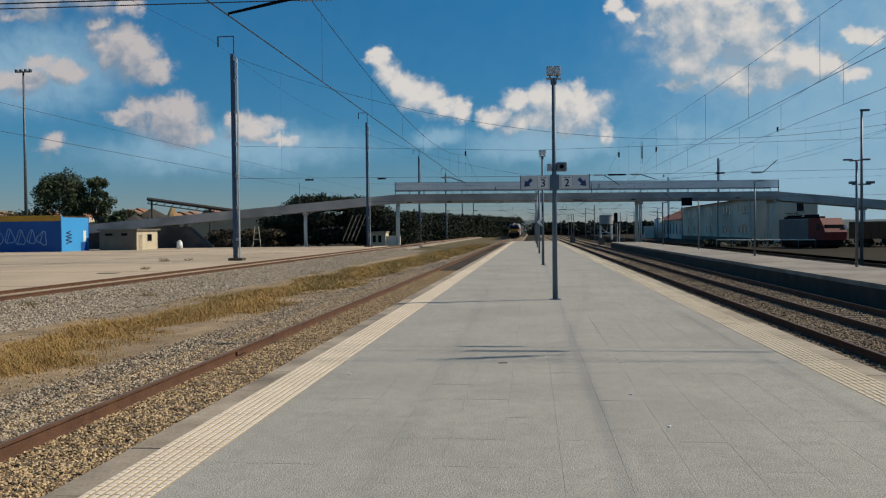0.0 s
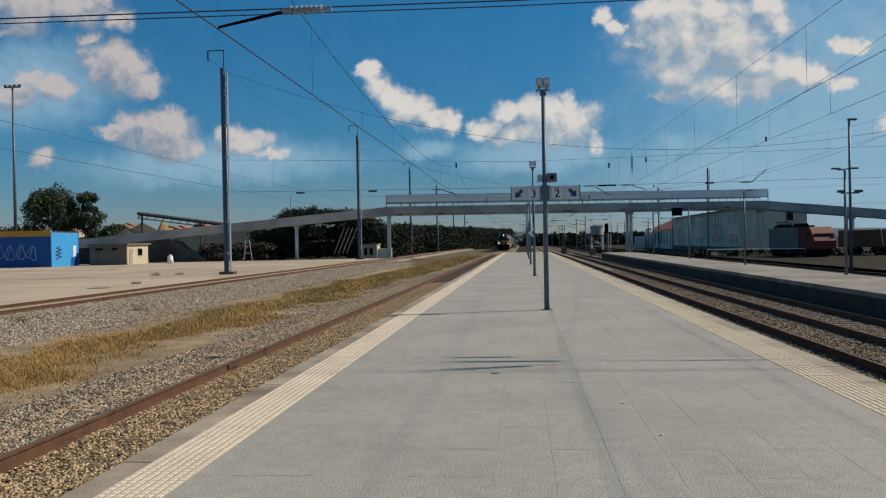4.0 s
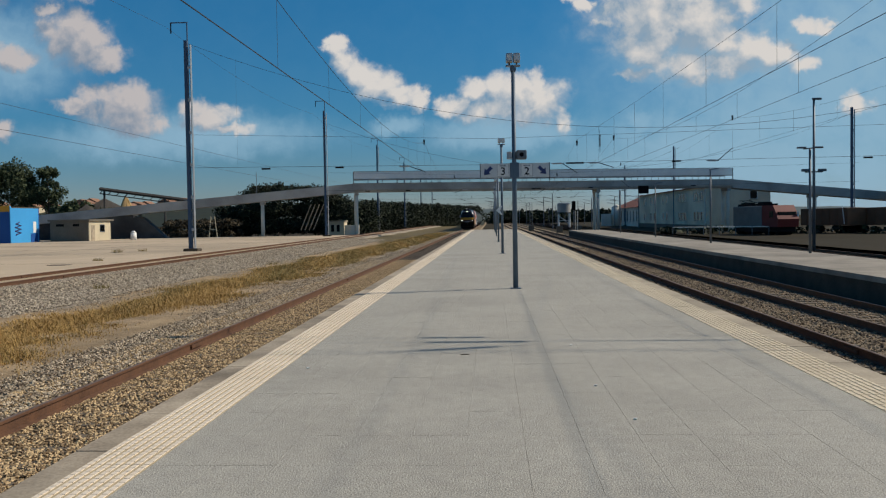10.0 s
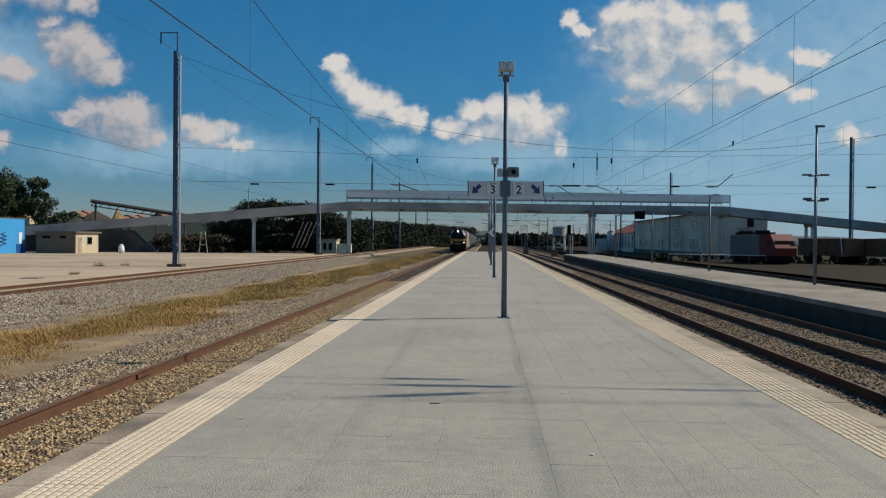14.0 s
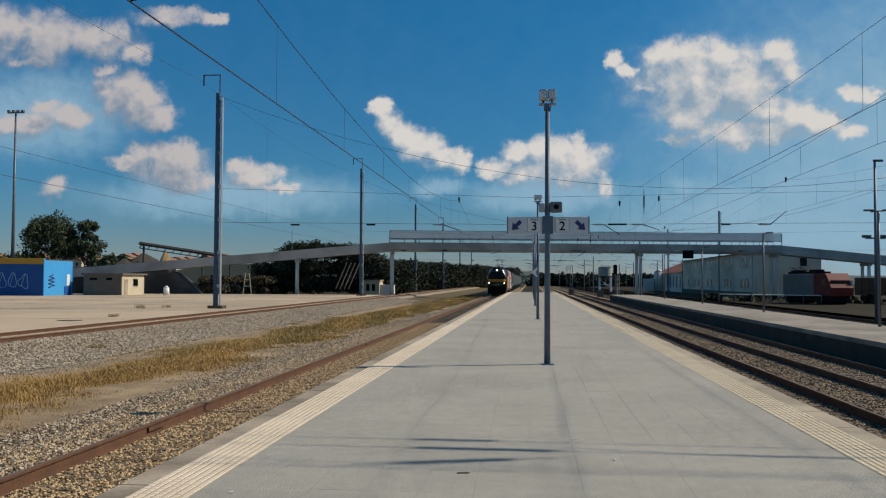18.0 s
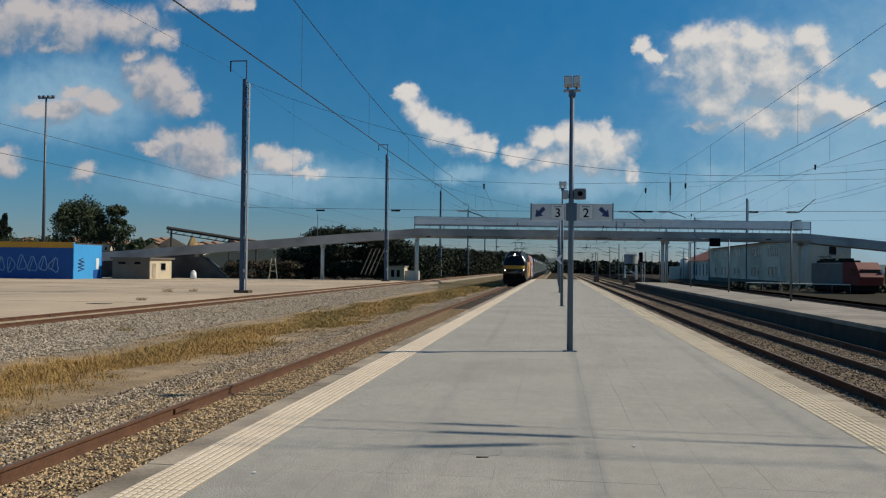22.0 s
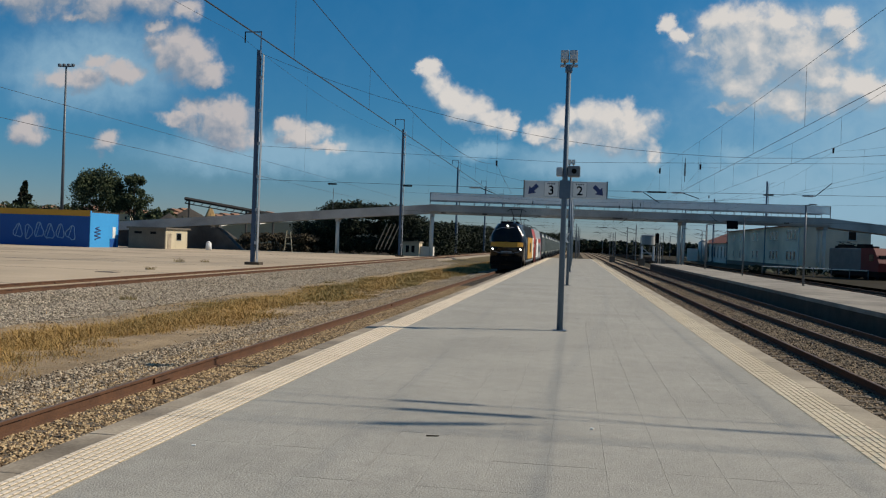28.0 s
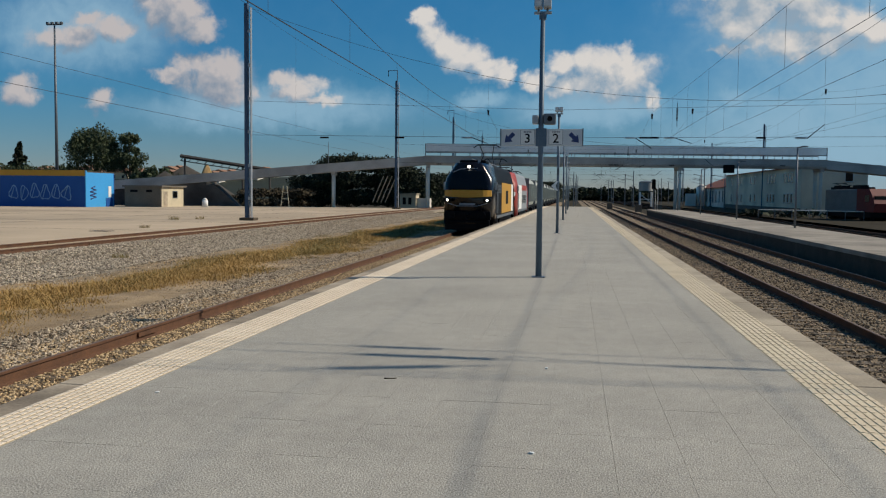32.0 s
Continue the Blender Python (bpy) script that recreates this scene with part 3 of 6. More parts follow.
def track(name, c, z, y0, y1, label):
    t = thing(name, label, "railway track", c, 0, z, kind="structure")
    for s in (-1, 1):
        bm = bmesh.new()
        prism(bm, RAIL_PROFILE, y0, y1)
        o = part("rail", bm, M["rust"], t)
        o.location.x = s * GAUGE
        bm = bmesh.new()
        box(bm, s * GAUGE - 0.026, s * GAUGE + 0.026, y0, y1, -0.001, 0.002)
        part("rail_head", bm, M["rail_top"], t, "worn running surface of the rail")
        bm = bmesh.new()
        for k in range(5):   # bolted joint plates
            yj = 16.2 + 18.0 * k
            box(bm, s * GAUGE - 0.05, s * GAUGE + 0.05, yj - 0.3, yj + 0.3, -0.115, -0.05)
        part("joint_plates", bm, M["rust"], t)
    bm = bmesh.new()
    me = mesh_of("sleeper", B((-1.3, 1.3, -0.12, 0.12, -0.33, -0.178), bevel=0.012), M["sleeper"])
    for k in range(60):
        o = new("sleeper", me)
        o.parent, o.location = t, (0, k * 0.6, 0)
    y = 36.0
    while y < 160:
        box(bm, -1.3, 1.3, y - 0.12, y + 0.12, -0.36, -0.178)
        y += 0.6
    o = part("far_sleepers", bm, M["sleeper"], t)
    o["kind"] = "stuff"
    return t


def tracks():
    track("track_platform_three", T3, RAIL3, -40, 600, "rusty rails on sleepers along the platform")
    track("track_platform_two", T2, RAIL, -40, 600, "rusty rails on sleepers along the platform")
    track("track_platform_one", T1, RAIL, -40, 600, "dark rusty rails beside the side platform")
    track("track_siding", TL, SIDING, -40, 600, "rusty siding rails beside the loading yard")
    track("track_far_right", T0, RAIL - 0.1, -40, 600, "rusty rails behind the side platform")
    track("track_far_right_second", T0 + 4.5, RAIL - 0.1, -40, 600, "rusty rails behind the side platform")


# ---- the posts of the platform ----


def arrow(bm, x, z, s, flip):
    """An arrow pointing down and outwards."""
    d = -1 if flip else 1
    pts = [(-0.5, 0.22), (-0.22, 0.5), (0.20, 0.06), (0.40, 0.26), (0.5, -0.5), (-0.26, -0.40), (-0.06, -0.20)]
    P = [(x + d * a * s, z + b * s) for a, b in pts]
    if flip:
        P = P[::-1]
    prism(bm, P, -0.037, -0.034)


def text_part(name, body, size, loc, material, parent, label=""):
    c = bpy.data.curves.new(name, "FONT")
    c.body, c.size, c.align_x, c.align_y, c.extrude, c.offset = body, size, "CENTER", "CENTER", 0.001, 0.003
    o = new(name, c)
    dg = bpy.context.evaluated_depsgraph_get()
    me = bpy.data.meshes.new_from_object(o.evaluated_get(dg))
    bpy.data.objects.remove(o)
    me.materials.clear()
    me.materials.append(material)
    t = new(name, me)
    t.parent = parent
    t.matrix_basis = pose(*loc, 90, 0, 0)
    if label:
        t["label"] = label
    return t


def lamp_head(s, z):
    """Twin floodlights on a short cross arm."""
    part("crossarm", B((-0.17, 0.17, -0.03, 0.03, z, z + 0.05), bevel=0.008), M["galv"], s)
    part("collar", R(((0, 0, z - 0.1), (0, 0, z + 0.02), 0.07, 0.07, 12)), M["blue_steel"], s)
    for x in (-0.085, 0.085):
        f = part("floodlight", B((x - 0.078, x + 0.078, -0.16, 0.10, z + 0.10, z + 0.30), bevel=0.02), M["galv"], s, "grey metal floodlight")
        part("lens", B((x - 0.062, x + 0.062, -0.166, -0.161, z + 0.13, z + 0.27)), M["sign"], f)
        part("bracket", B((x - 0.02, x + 0.02, -0.02, 0.02, z + 0.05, z + 0.10)), M["grey_steel"], s)


def sign_post():
    s = thing("platform_sign_post", "blue-grey steel lamp post carrying a two-sided platform number sign", "lamp post", 0.62, 20.1, 0)
    part("pole", R(((0, 0, 0), (0, 0, 5.12), 0.062, 0.045, 14)), M["blue_steel"], s, smooth=True)
    part("base_plate", B((-0.13, 0.13, -0.13, 0.13, 0, 0.015), bevel=0.004), M["blue_steel"], s)
    for x0, x1, num, fl, xa, xn, xb in ((-0.775, -0.10, "3", True, -0.60, -0.26, -0.43), (0.11, 0.80, "2", False, 0.635, 0.29, 0.47)):
        p = part("sign_panel", B((x0, x1, -0.03, 0.03, 2.585, 2.905), bevel=0.006), M["sign"], s, "pale grey sign panel with a navy arrow and platform number")
        part("frame_end", B((x0 - 0.022 if fl else x1, x0 if fl else x1 + 0.022, -0.036, 0.036, 2.575, 2.915)), M["grey_steel"], s)
        bm = bmesh.new()
        arrow(bm, xa, 2.745, 0.205, fl)
        part("arrow", bm, M["navy"], p, "navy blue arrow")
        c = part("number_card", B((xn - 0.13, xn + 0.13, -0.034, -0.031, 2.61, 2.885)), M["white"], p, "white number card")
        part("card_rim", B((xn - 0.135, xn + 0.135, -0.0335, -0.0305, 2.605, 2.612), (xn - 0.135, xn + 0.135, -0.0335, -0.0305, 2.883, 2.89), (xn - 0.137, xn - 0.130, -0.0335, -0.0305, 2.605, 2.89), (xn + 0.130, xn + 0.137, -0.0335, -0.0305, 2.605, 2.89)), M["grey_steel"], p)
        text_part("number", num, 0.25, (xn, -0.036, 2.715), M["black"], p, "black platform number")
        part("caption_bars", B(*[(xn - 0.075 + k * 0.032, xn - 0.053 + k * 0.032, -0.0362, -0.0345, 2.835, 2.862) for k in range(5)]), M["grey_steel"], p)
    part("clamp", B((-0.10, 0.11, -0.05, 0.05, 2.57, 2.92), bevel=0.01), M["blue_steel"], s)
    # loudspeakers above the sign
    part("loudspeaker", B((-0.17, -0.05, -0.12, 0.08, 3.0, 3.17), bevel=0.02), M["galv"], s, "small pale grey loudspeaker")
    sp = part("loudspeaker", B((0.05, 0.29, -0.14, 0.10, 2.99, 3.20), bevel=0.03), M["grey_steel"], s, "grey box loudspeaker")
    part("grille", R(((0.17, -0.146, 3.095), (0.17, -0.141, 3.095), 0.05, 0.05, 14)), M["black"], sp)
    lamp_head(s, 5.12)
    return s


def plain_post():
    s = thing("platform_lamp_post", "slim blue-grey steel platform lamp post with twin floodlights", "lamp post", 0.60, 40.2, 0, group="platform lamp posts")
    part("pole", R(((0, 0, 0), (0, 0, 5.05), 0.062, 0.045, 12)), M["blue_steel"], s, smooth=True)
    part("base_plate", B((-0.13, 0.13, -0.13, 0.13, 0, 0.015)), M["blue_steel"], s)
    lamp_head(s, 5.02)
    part("side_sign", B((-0.02, 0.02, -0.22, -0.05, 2.45, 2.75), bevel=0.01), M["black"], s, "small dark side plate")
    return s


def lone_sign():
    """Small round white board that hangs from the second post."""
    s = thing("arrow_board", "small white arrow-shaped board fixed to a lamp post", "sign", 0.48, 40.1, 2.0)
    bm = bmesh.new()
    prism(bm, [(-0.16, 0), (0.06, 0.2), (0.13, 0.2), (0.02, 0), (0.13, -0.2), (0.06, -0.2)], -0.02, 0.02)
    part("arrow", bm, M["white"], s)
    part("bracket", R(((0, 0, 0), (0.12, 0.1, 0), 0.015, 0.015, 6)), M["grey_steel"], s)


def side_post(x, y, h, double):
    s = thing("side_platform_lamp", "grey steel lamp post on the side platform", "lamp post", x, y, RPLAT, group="side platform lamps")
    part("pole", R(((0, 0, 0), (0, 0, h), 0.065, 0.05, 10)), M["grey_steel"], s, smooth=True)
    part("arm", R(((-0.30 if double else -0.05, 0, h), (0.32, 0, h + 0.05), 0.03, 0.03, 6)), M["grey_steel"], s)
    for k in ((-1, 1) if double else (1,)):
        part("luminaire", B((k * 0.38 - 0.2, k * 0.38 + 0.2, -0.09, 0.09, h + 0.02, h + 0.10), bevel=0.03), M["grey_steel"], s)
    return s


def slim_lamp(x, y, z, h):
    s = thing("yard_lamp", "slim grey steel yard lamp with short twin arms", "lamp post", x, y, z)
    part("pole", R(((0, 0, 0), (0, 0, h), 0.11, 0.07, 10)), M["grey_steel"], s, smooth=True)
    part("top_lamp", B((-0.1, 0.5, -0.1, 0.1, h, h + 0.14), bevel=0.03), M["grey_steel"], s)
    part("crossarm", R(((-0.6, 0, h * 0.53), (0.6, 0, h * 0.53), 0.05, 0.05, 6)), M["grey_steel"], s)
    for k in (-1, 1):
        part("floodlight", B((k * 0.55 - 0.25, k * 0.55 + 0.25, -0.15, 0.15, h * 0.53 + 0.03, h * 0.53 + 0.2), bevel=0.03), M["grey_steel"], s)
    return s


def tall_lamp(x, y, z, h, name="tall_lamp_mast"):
    s = thing(name, "very tall slim steel floodlight mast", "light mast", x, y, z)
    part("pole", R(((0, 0, 0), (0, 0, h), 0.30, 0.14, 12)), M["grey_steel"], s, smooth=True)
    part("crown_ring", B((-1.4, 1.4, -0.12, 0.12, h - 0.1, h + 0.1)), M["grey_steel"], s)
    for k in range(4):
        part("floodlight", B((-1.35 + k * 0.8, -0.95 + k * 0.8, -0.3, 0.2, h + 0.05, h + 0.4), bevel=0.04), M["grey_steel"], s)
    return s


# ---- catenary ----


def mast(x, y, z, h, arm=True):
    """Lattice-faced headspan mast: two channels laced together, ladder rails and a bracket on top."""
    s = thing("catenary_mast", "tall blue-grey steel headspan mast with a bracket on top", "catenary mast", x, y, z, group="headspan masts")
    part("column", B((-0.24, 0.02, -0.17, 0.17, 0.2, h), bevel=0.02), M["mast_steel"], s)
    part("channel", B((0.20, 0.25, -0.15, 0.15, 0.2, h - 0.3)), M["galv"], s, "galvanised rear channel")
    bm = bmesh.new()
    n = int(h / 0.9)
    for k in range(n):
        z0 = 0.4 + k * (h - 0.8) / n
        rod(bm, (0.02, -0.1, z0), (0.22, -0.1, z0 + 0.42), 0.012, None, 4)
        rod(bm, (0.22, -0.1, z0 + 0.42), (0.02, -0.1, z0 + 0.85), 0.012, None, 4)
    part("lacing", bm, M["galv"], s)
    for k in range(int(h / 2.4)):
        part("batten", B((0.02, 0.25, -0.155, -0.14, 1.5 + k * 2.4, 1.72 + k * 2.4)), M["galv"], s)
    part("footing", B((-0.55, 0.55, -0.45, 0.45, -0.3, 0.2), bevel=0.03), M["wall_dark"], s, "dark concrete footing")
    if arm:
        part("top_bracket", R(((0.0, 0, h), (0.0, 0, h + 1.35), 0.05, 0.05, 8), ((0.05, 0, h + 1.33), (-1.25, 0, h + 1.33), 0.045, 0.045, 8)), M["mast_steel"], s)
        part("hanging_insulator", R(((-1.22, 0, h + 1.33), (-1.22, 0, h + 0.55), 0.05, 0.05, 8)), M["black"], s)
    return s


MAST_Y = (63.5, 117, 172, 226, 280, 334)


def masts():
    for y in MAST_Y:
        mast(-22.18, y, YARD, 15.6 if y < 100 else 17.0)
    for x, y in ((48.1, 118), (37.3, 178), (37, 240), (37, 300)):
        mast(x, y, GROUND, 16.6, arm=False)


def sag_points(p, q, sag, n=14):
    p, q = Vector(p), Vector(q)
    return [p.lerp(q, k / n) - Vector((0, 0, 4 * sag * (k / n) * (1 - k / n))) for k in range(n + 1)]


def wire(bm, pts, r):
    rings = []
    for i, p in enumerate(pts):
        d = (Vector(pts[min(i + 1, len(pts) - 1)]) - Vector(pts[max(i - 1, 0)])).normalized()
        u = d.cross(Vector((0, 0, 1))).normalized()
        v = u.cross(d)
        rings.append([bm.verts.new(Vector(p) + r * (math.cos(k * 1.2566) * u + math.sin(k * 1.2566) * v)) for k in range(5)])
    for a, b in zip(rings, rings[1:]):
        for k in range(5):
            bm.faces.new((a[k], a[(k + 1) % 5], b[(k + 1) % 5], b[k]))


def insulator(parent, p, q, r=0.07):
    """Ribbed insulator between two points."""
    p, q = Vector(p), Vector(q)
    bm = bmesh.new()
    rod(bm, p, q, r * 0.45, None, 8)
    for k in range(7):
        c = p.lerp(q, 0.2 + 0.1 * k)
        d = (q - p).normalized() * 0.012
        rod(bm, c - d, c + d, r, r * 0.9, 12)
    return part("insulator", bm, M["galv"], parent, "ribbed grey insulator")


WIRES = ((-4.72, 5.12, "platform track"), (6.40, 4.82, "platform track"), (9.05, 5.15, "side platform track"), (17.5, 6.4, "outer track"), (-18.6, 5.6, "siding"))


def catenary():
    ys = (-40.0, 13.2, 63.5, 117, 172, 226, 280, 334)
    for x, zc, what in WIRES:
        if what == "siding":
            continue
        w = thing("overhead_line", "dark overhead contact wire hung below a messenger wire", "overhead line", x, 0, 0, group="overhead lines")
        bm = bmesh.new()
        wire(bm, [Vector((0, y, zc)) for y in ys], 0.012 if x < 0 else 0.0065)
        part("contact_wire", bm, M["wire"], w)
        bm, bd = bmesh.new(), bmesh.new()
        line = []
        for i, (a, b) in enumerate(zip(ys, ys[1:])):
            ha, hb, sag = zc + 2.15, zc + 2.15, 1.35
            if x == 6.40:
                ha, hb = ((6.9, 6.18), (6.18, 7.25), (7.25, 6.97))[i] if i < 3 else (ha, hb)
                sag = 0.12 if i < 2 else 1.35
            pts = sag_points((0, a, ha), (0, b, hb), sag)
            line += pts[1 if line else 0:]
            n = 8
            for k in range(1, n):
                f = k / n
                y = a + (b - a) * f
                zt = ha + (hb - ha) * f - 4 * sag * f * (1 - f)
                rod(bd, (0, y, zc), (0, y, zt), 0.004, None, 4)
        wire(bm, line, 0.009 if x < 0 else 0.005)
        part("messenger_wire", bm, M["wire"], w)
        part("droppers", bd, M["wire"], w)["kind"] = "stuff"
    # headspans
    for i, y in enumerate(ys[1:6]):
        h = thing("headspan", "cross-track headspan of sagging and level wires with insulators", "headspan", 0, y, 0, group="headspans")
        xl, xr = -22.4, 48.5 if i < 3 else 37.3
        top = 15.0
        bm = bmesh.new()
        wire(bm, sag_points((xl, 0, top), (xr, 0, top), top - 8.0, 24), 0.013)
        part("span_wire", bm, M["wire"], h)
        bm = bmesh.new()
        wire(bm, [Vector((xl, 0, 8.2)), Vector((0, 0, 7.45)), Vector((xr, 0, 8.2))], 0.010)
        part("upper_cross_wire", bm, M["wire"], h)
        bm = bmesh.new()
        zl = 5.37 if i == 0 else 5.55
        wire(bm, [Vector((xl, 0, zl + 0.2)), Vector((0, 0, zl)), Vector((xr, 0, zl + 0.2))], 0.012)
        part("lower_cross_wire", bm, M["wire"], h)
        if i == 0:   # second wire on the near span, added out of view for its shadow streak
            bm = bmesh.new()
            wire(bm, [Vector((xl, 0.46, zl + 0.24)), Vector((0, 0.46, zl + 0.04)), Vector((xr, 0.46, zl + 0.24))], 0.010)
            part("lower_cross_wire", bm, M["wire"], h)
            bm = bmesh.new()
            rod(bm, (5.57, 0.46, zl + 0.05), (6.34, 0.46, zl + 0.05), 0.05, 0.05, 8)
            part("section_insulator", bm, M["black"], h)
        bm = bmesh.new()
        for x, zc, what in WIRES:
            f = (x - xl) / (xr - xl)
            zs = top - 4 * (top - 8.0) * f * (1 - f)
            rod(bm, (x, 0, zs), (x, 0, zl + 0.05), 0.004, None, 4)
        part("drop_wires", bm, M["wire"], h)["kind"] = "stuff"
        for x, zc, what in WIRES:
            if what == "siding":
                continue
            bm = bmesh.new()
            s = 1 if i % 2 == 0 else -1
            if i == 0 and abs(x - 9.05) < 0.01:
                bm.free()
                continue
            # near arm and rod, out of view, drawn long to throw a shadow streak
            reach = 1.9 if i == 0 and x == 6.40 else 1.05
            rod(bm, (x, 0, zc + 0.03), (x + s * reach, 0, zl - 0.02), 0.022 if reach < 1.5 else 0.010, 0.03 if reach < 1.5 else 0.010, 8)
            part("registration_arm", bm, M["black"], h, "dark registration arm steadying the contact wire")
            insulator(h, (x + s * reach, 0, zl), (x + s * (reach + (0.8 if reach < 1.5 else 1.7)), 0, zl), 0.08 if reach < 1.5 else 0.045)
            bm = bmesh.new()
            if i == 0 and reach > 1.5:
                bm.free()
                continue
            rod(bm, (x, -0.02, zc + 2.35), (x, 0.02, zc + 2.0), 0.07, 0.05, 8)
            part("messenger_clamp", bm, M["black"], h)
        bm = bmesh.new()
        rod(bm, (8.05, 0, 6.3), (8.05, 0, 7.9), 0.018, None, 8)
        for k in range(9):
            rod(bm, (8.05, 0, 6.72 + k * 0.095), (8.05, 0, 6.78 + k * 0.095), 0.075, 0.05, 12)
        part("upright_insulator", bm, M["black"], h, "dark ribbed upright insulator string")
        for x in (-16.5, -11.0, 5.9, 6.55, 13.5, 27.0):
            bm = bmesh.new()
            rod(bm, (x - 0.3, 0, zl + 0.01), (x + 0.33, 0, zl + 0.01), 0.06, 0.06, 8)
            part("section_insulator", bm, M["black"], h)


def far_line():
    """Earth wires along the left masts."""
    w = thing("earth_wire", "thin dark wires strung along the masts beside the yard", "wire", 0, 0, 0)
    bm = bmesh.new()
    ys = (-20,) + MAST_Y
    line = []
    for a, b in zip(ys, ys[1:]):
        line += sag_points((-23.8, a, 16.2), (-23.8, b, 16.2), 0.9)[1 if line else 0:]
    wire(bm, line, 0.010)
    part("strand", bm, M["wire"], w)
    bm = bmesh.new()
    wire(bm, [Vector((-24.0, y, 6.4)) for y in (-20, 63.5, 117, 172, 226)], 0.012)
    part("feeder_wire", bm, M["wire"], w)
    bm = bmesh.new()
    wire(bm, [Vector((-24.0, y, 7.7)) for y in (-20, 63.5, 117, 172, 226)], 0.010)
    part("feeder_wire", bm, M["wire"], w)


# ---- the footbridge ----


def bridge():
    b = thing("footbridge", "long grey concrete footbridge crossing the station with sloping ramps", "footbridge", -20.0, 127.0, 0, rz=9.0)
    L = 57.5
    bm = bmesh.new()
    prism(bm, [(-1.3, 5.75), (1.3, 5.75), (1.5, 6.1), (1.5, 7.0), (1.38, 7.0), (1.38, 6.4), (-1.38, 6.4), (-1.38, 7.0), (-1.5, 7.0), (-1.5, 6.1)], 0, L, "x")
    part("deck", bm, M["bridge"], b)
    part("deck_ledge", B((0, L, -1.56, -1.5, 6.94, 7.05)), M["bridge"], b)
    for y in (-1.44, 1.44):
        part("handrail", R(((0, y, 7.62), (L, y, 7.62), 0.05, 0.05, 6)), M["bridge_dark"], b)
        me = mesh_of("baluster", R(((0, 0, 6.95), (0, 0, 7.62), 0.035, 0.035, 6)), M["bridge_dark"])
        for k in range(28):
            o = new("baluster", me)
            o.parent, o.location = b, (k * L / 27, y, 0)
        sc = part("mesh_screen", B((0, L, y - 0.01, y + 0.01, 7.64, 8.72)), M["mesh_screen"], b, "pale see-through wire mesh screen")
        part("screen_rim", R(((0, y, 8.74), (L, y, 8.74), 0.03, 0.03, 6)), M["bridge_dark"], b)
    part("end_post", R(((0, -1.44, 6.9), (0, -1.44, 8.75), 0.06, 0.06, 6)), M["bridge_dark"], b)
    part("end_post", R(((L, -1.44, 6.9), (L, -1.44, 8.75), 0.06, 0.06, 6)), M["bridge_dark"], b)

    def pier(x, top):
        p = part("crosshead", B((x - 0.3, x + 0.3, -1.2, 1.2, top - 0.45, top)), M["bridge"], b)
        for y in (-0.8, 0.8):
            part("column", R(((x - 0.12 * (y > 0), y, GROUND), (x - 0.12 * (y > 0), y, top - 0.4), 0.24, 0.24, 12)), M["plaster"], b, smooth=True)

    for x in (0.4, 36.6, 57.0):
        pier(x, 5.75)

    def ramp(name, x0, x1, z0, z1, deep=1.25):
        bm = bmesh.new()
        prism(bm, [(x0, z0 - deep), (x0, z0), (x1, z1), (x1, z1 - deep)], -1.5, -1.36)
        prism(bm, [(x0, z0 - deep), (x0, z0), (x1, z1), (x1, z1 - deep)], 1.36, 1.5)
        prism(bm, [(x0, z0 - deep), (x0, z0 - 0.6), (x1, z1 - 0.6), (x1, z1 - deep)], -1.355, 1.355)
        part(name, bm, M["bridge"], b)

    ramp("left_ramp", 0, -56.0, 7.0, 2.0)
    # the abutment's colour holds the shade under the ramp
    bm = bmesh.new()
    prism(bm, [(-56.0, GROUND), (-56.0, 0.74), (-31.5, 2.9), (-30.0, 2.5), (-26.2, GROUND)], -1.2, 1.2)
    part("abutment", bm, M["bridge_shade"], b, "solid abutment wall with the ramp's shade in its dark colour")
    ramp("right_ramp", L, L + 42, 7.0, 3.35, 1.3)
    for x in (-13.2, -31.0):
        pier(x, 5.75 + 5.0 / 56 * x)
    pier(71, 4.55)
    pier(86, 3.25)
    # lamp box under the deck and short lamp posts on it
    part("hanging_box", B((42.6, 44.2, -1.7, -1.52, 5.0, 6.2), bevel=0.04), M["black"], b, "black equipment box fixed to the bridge side")
    for x in (-14.2, 33.0, 44.5):
        part("lamp_standard", R(((x, 1.3, 5.5), (x, 1.3, 9.0), 0.05, 0.04, 6)), M["grey_steel"], b)
    return b


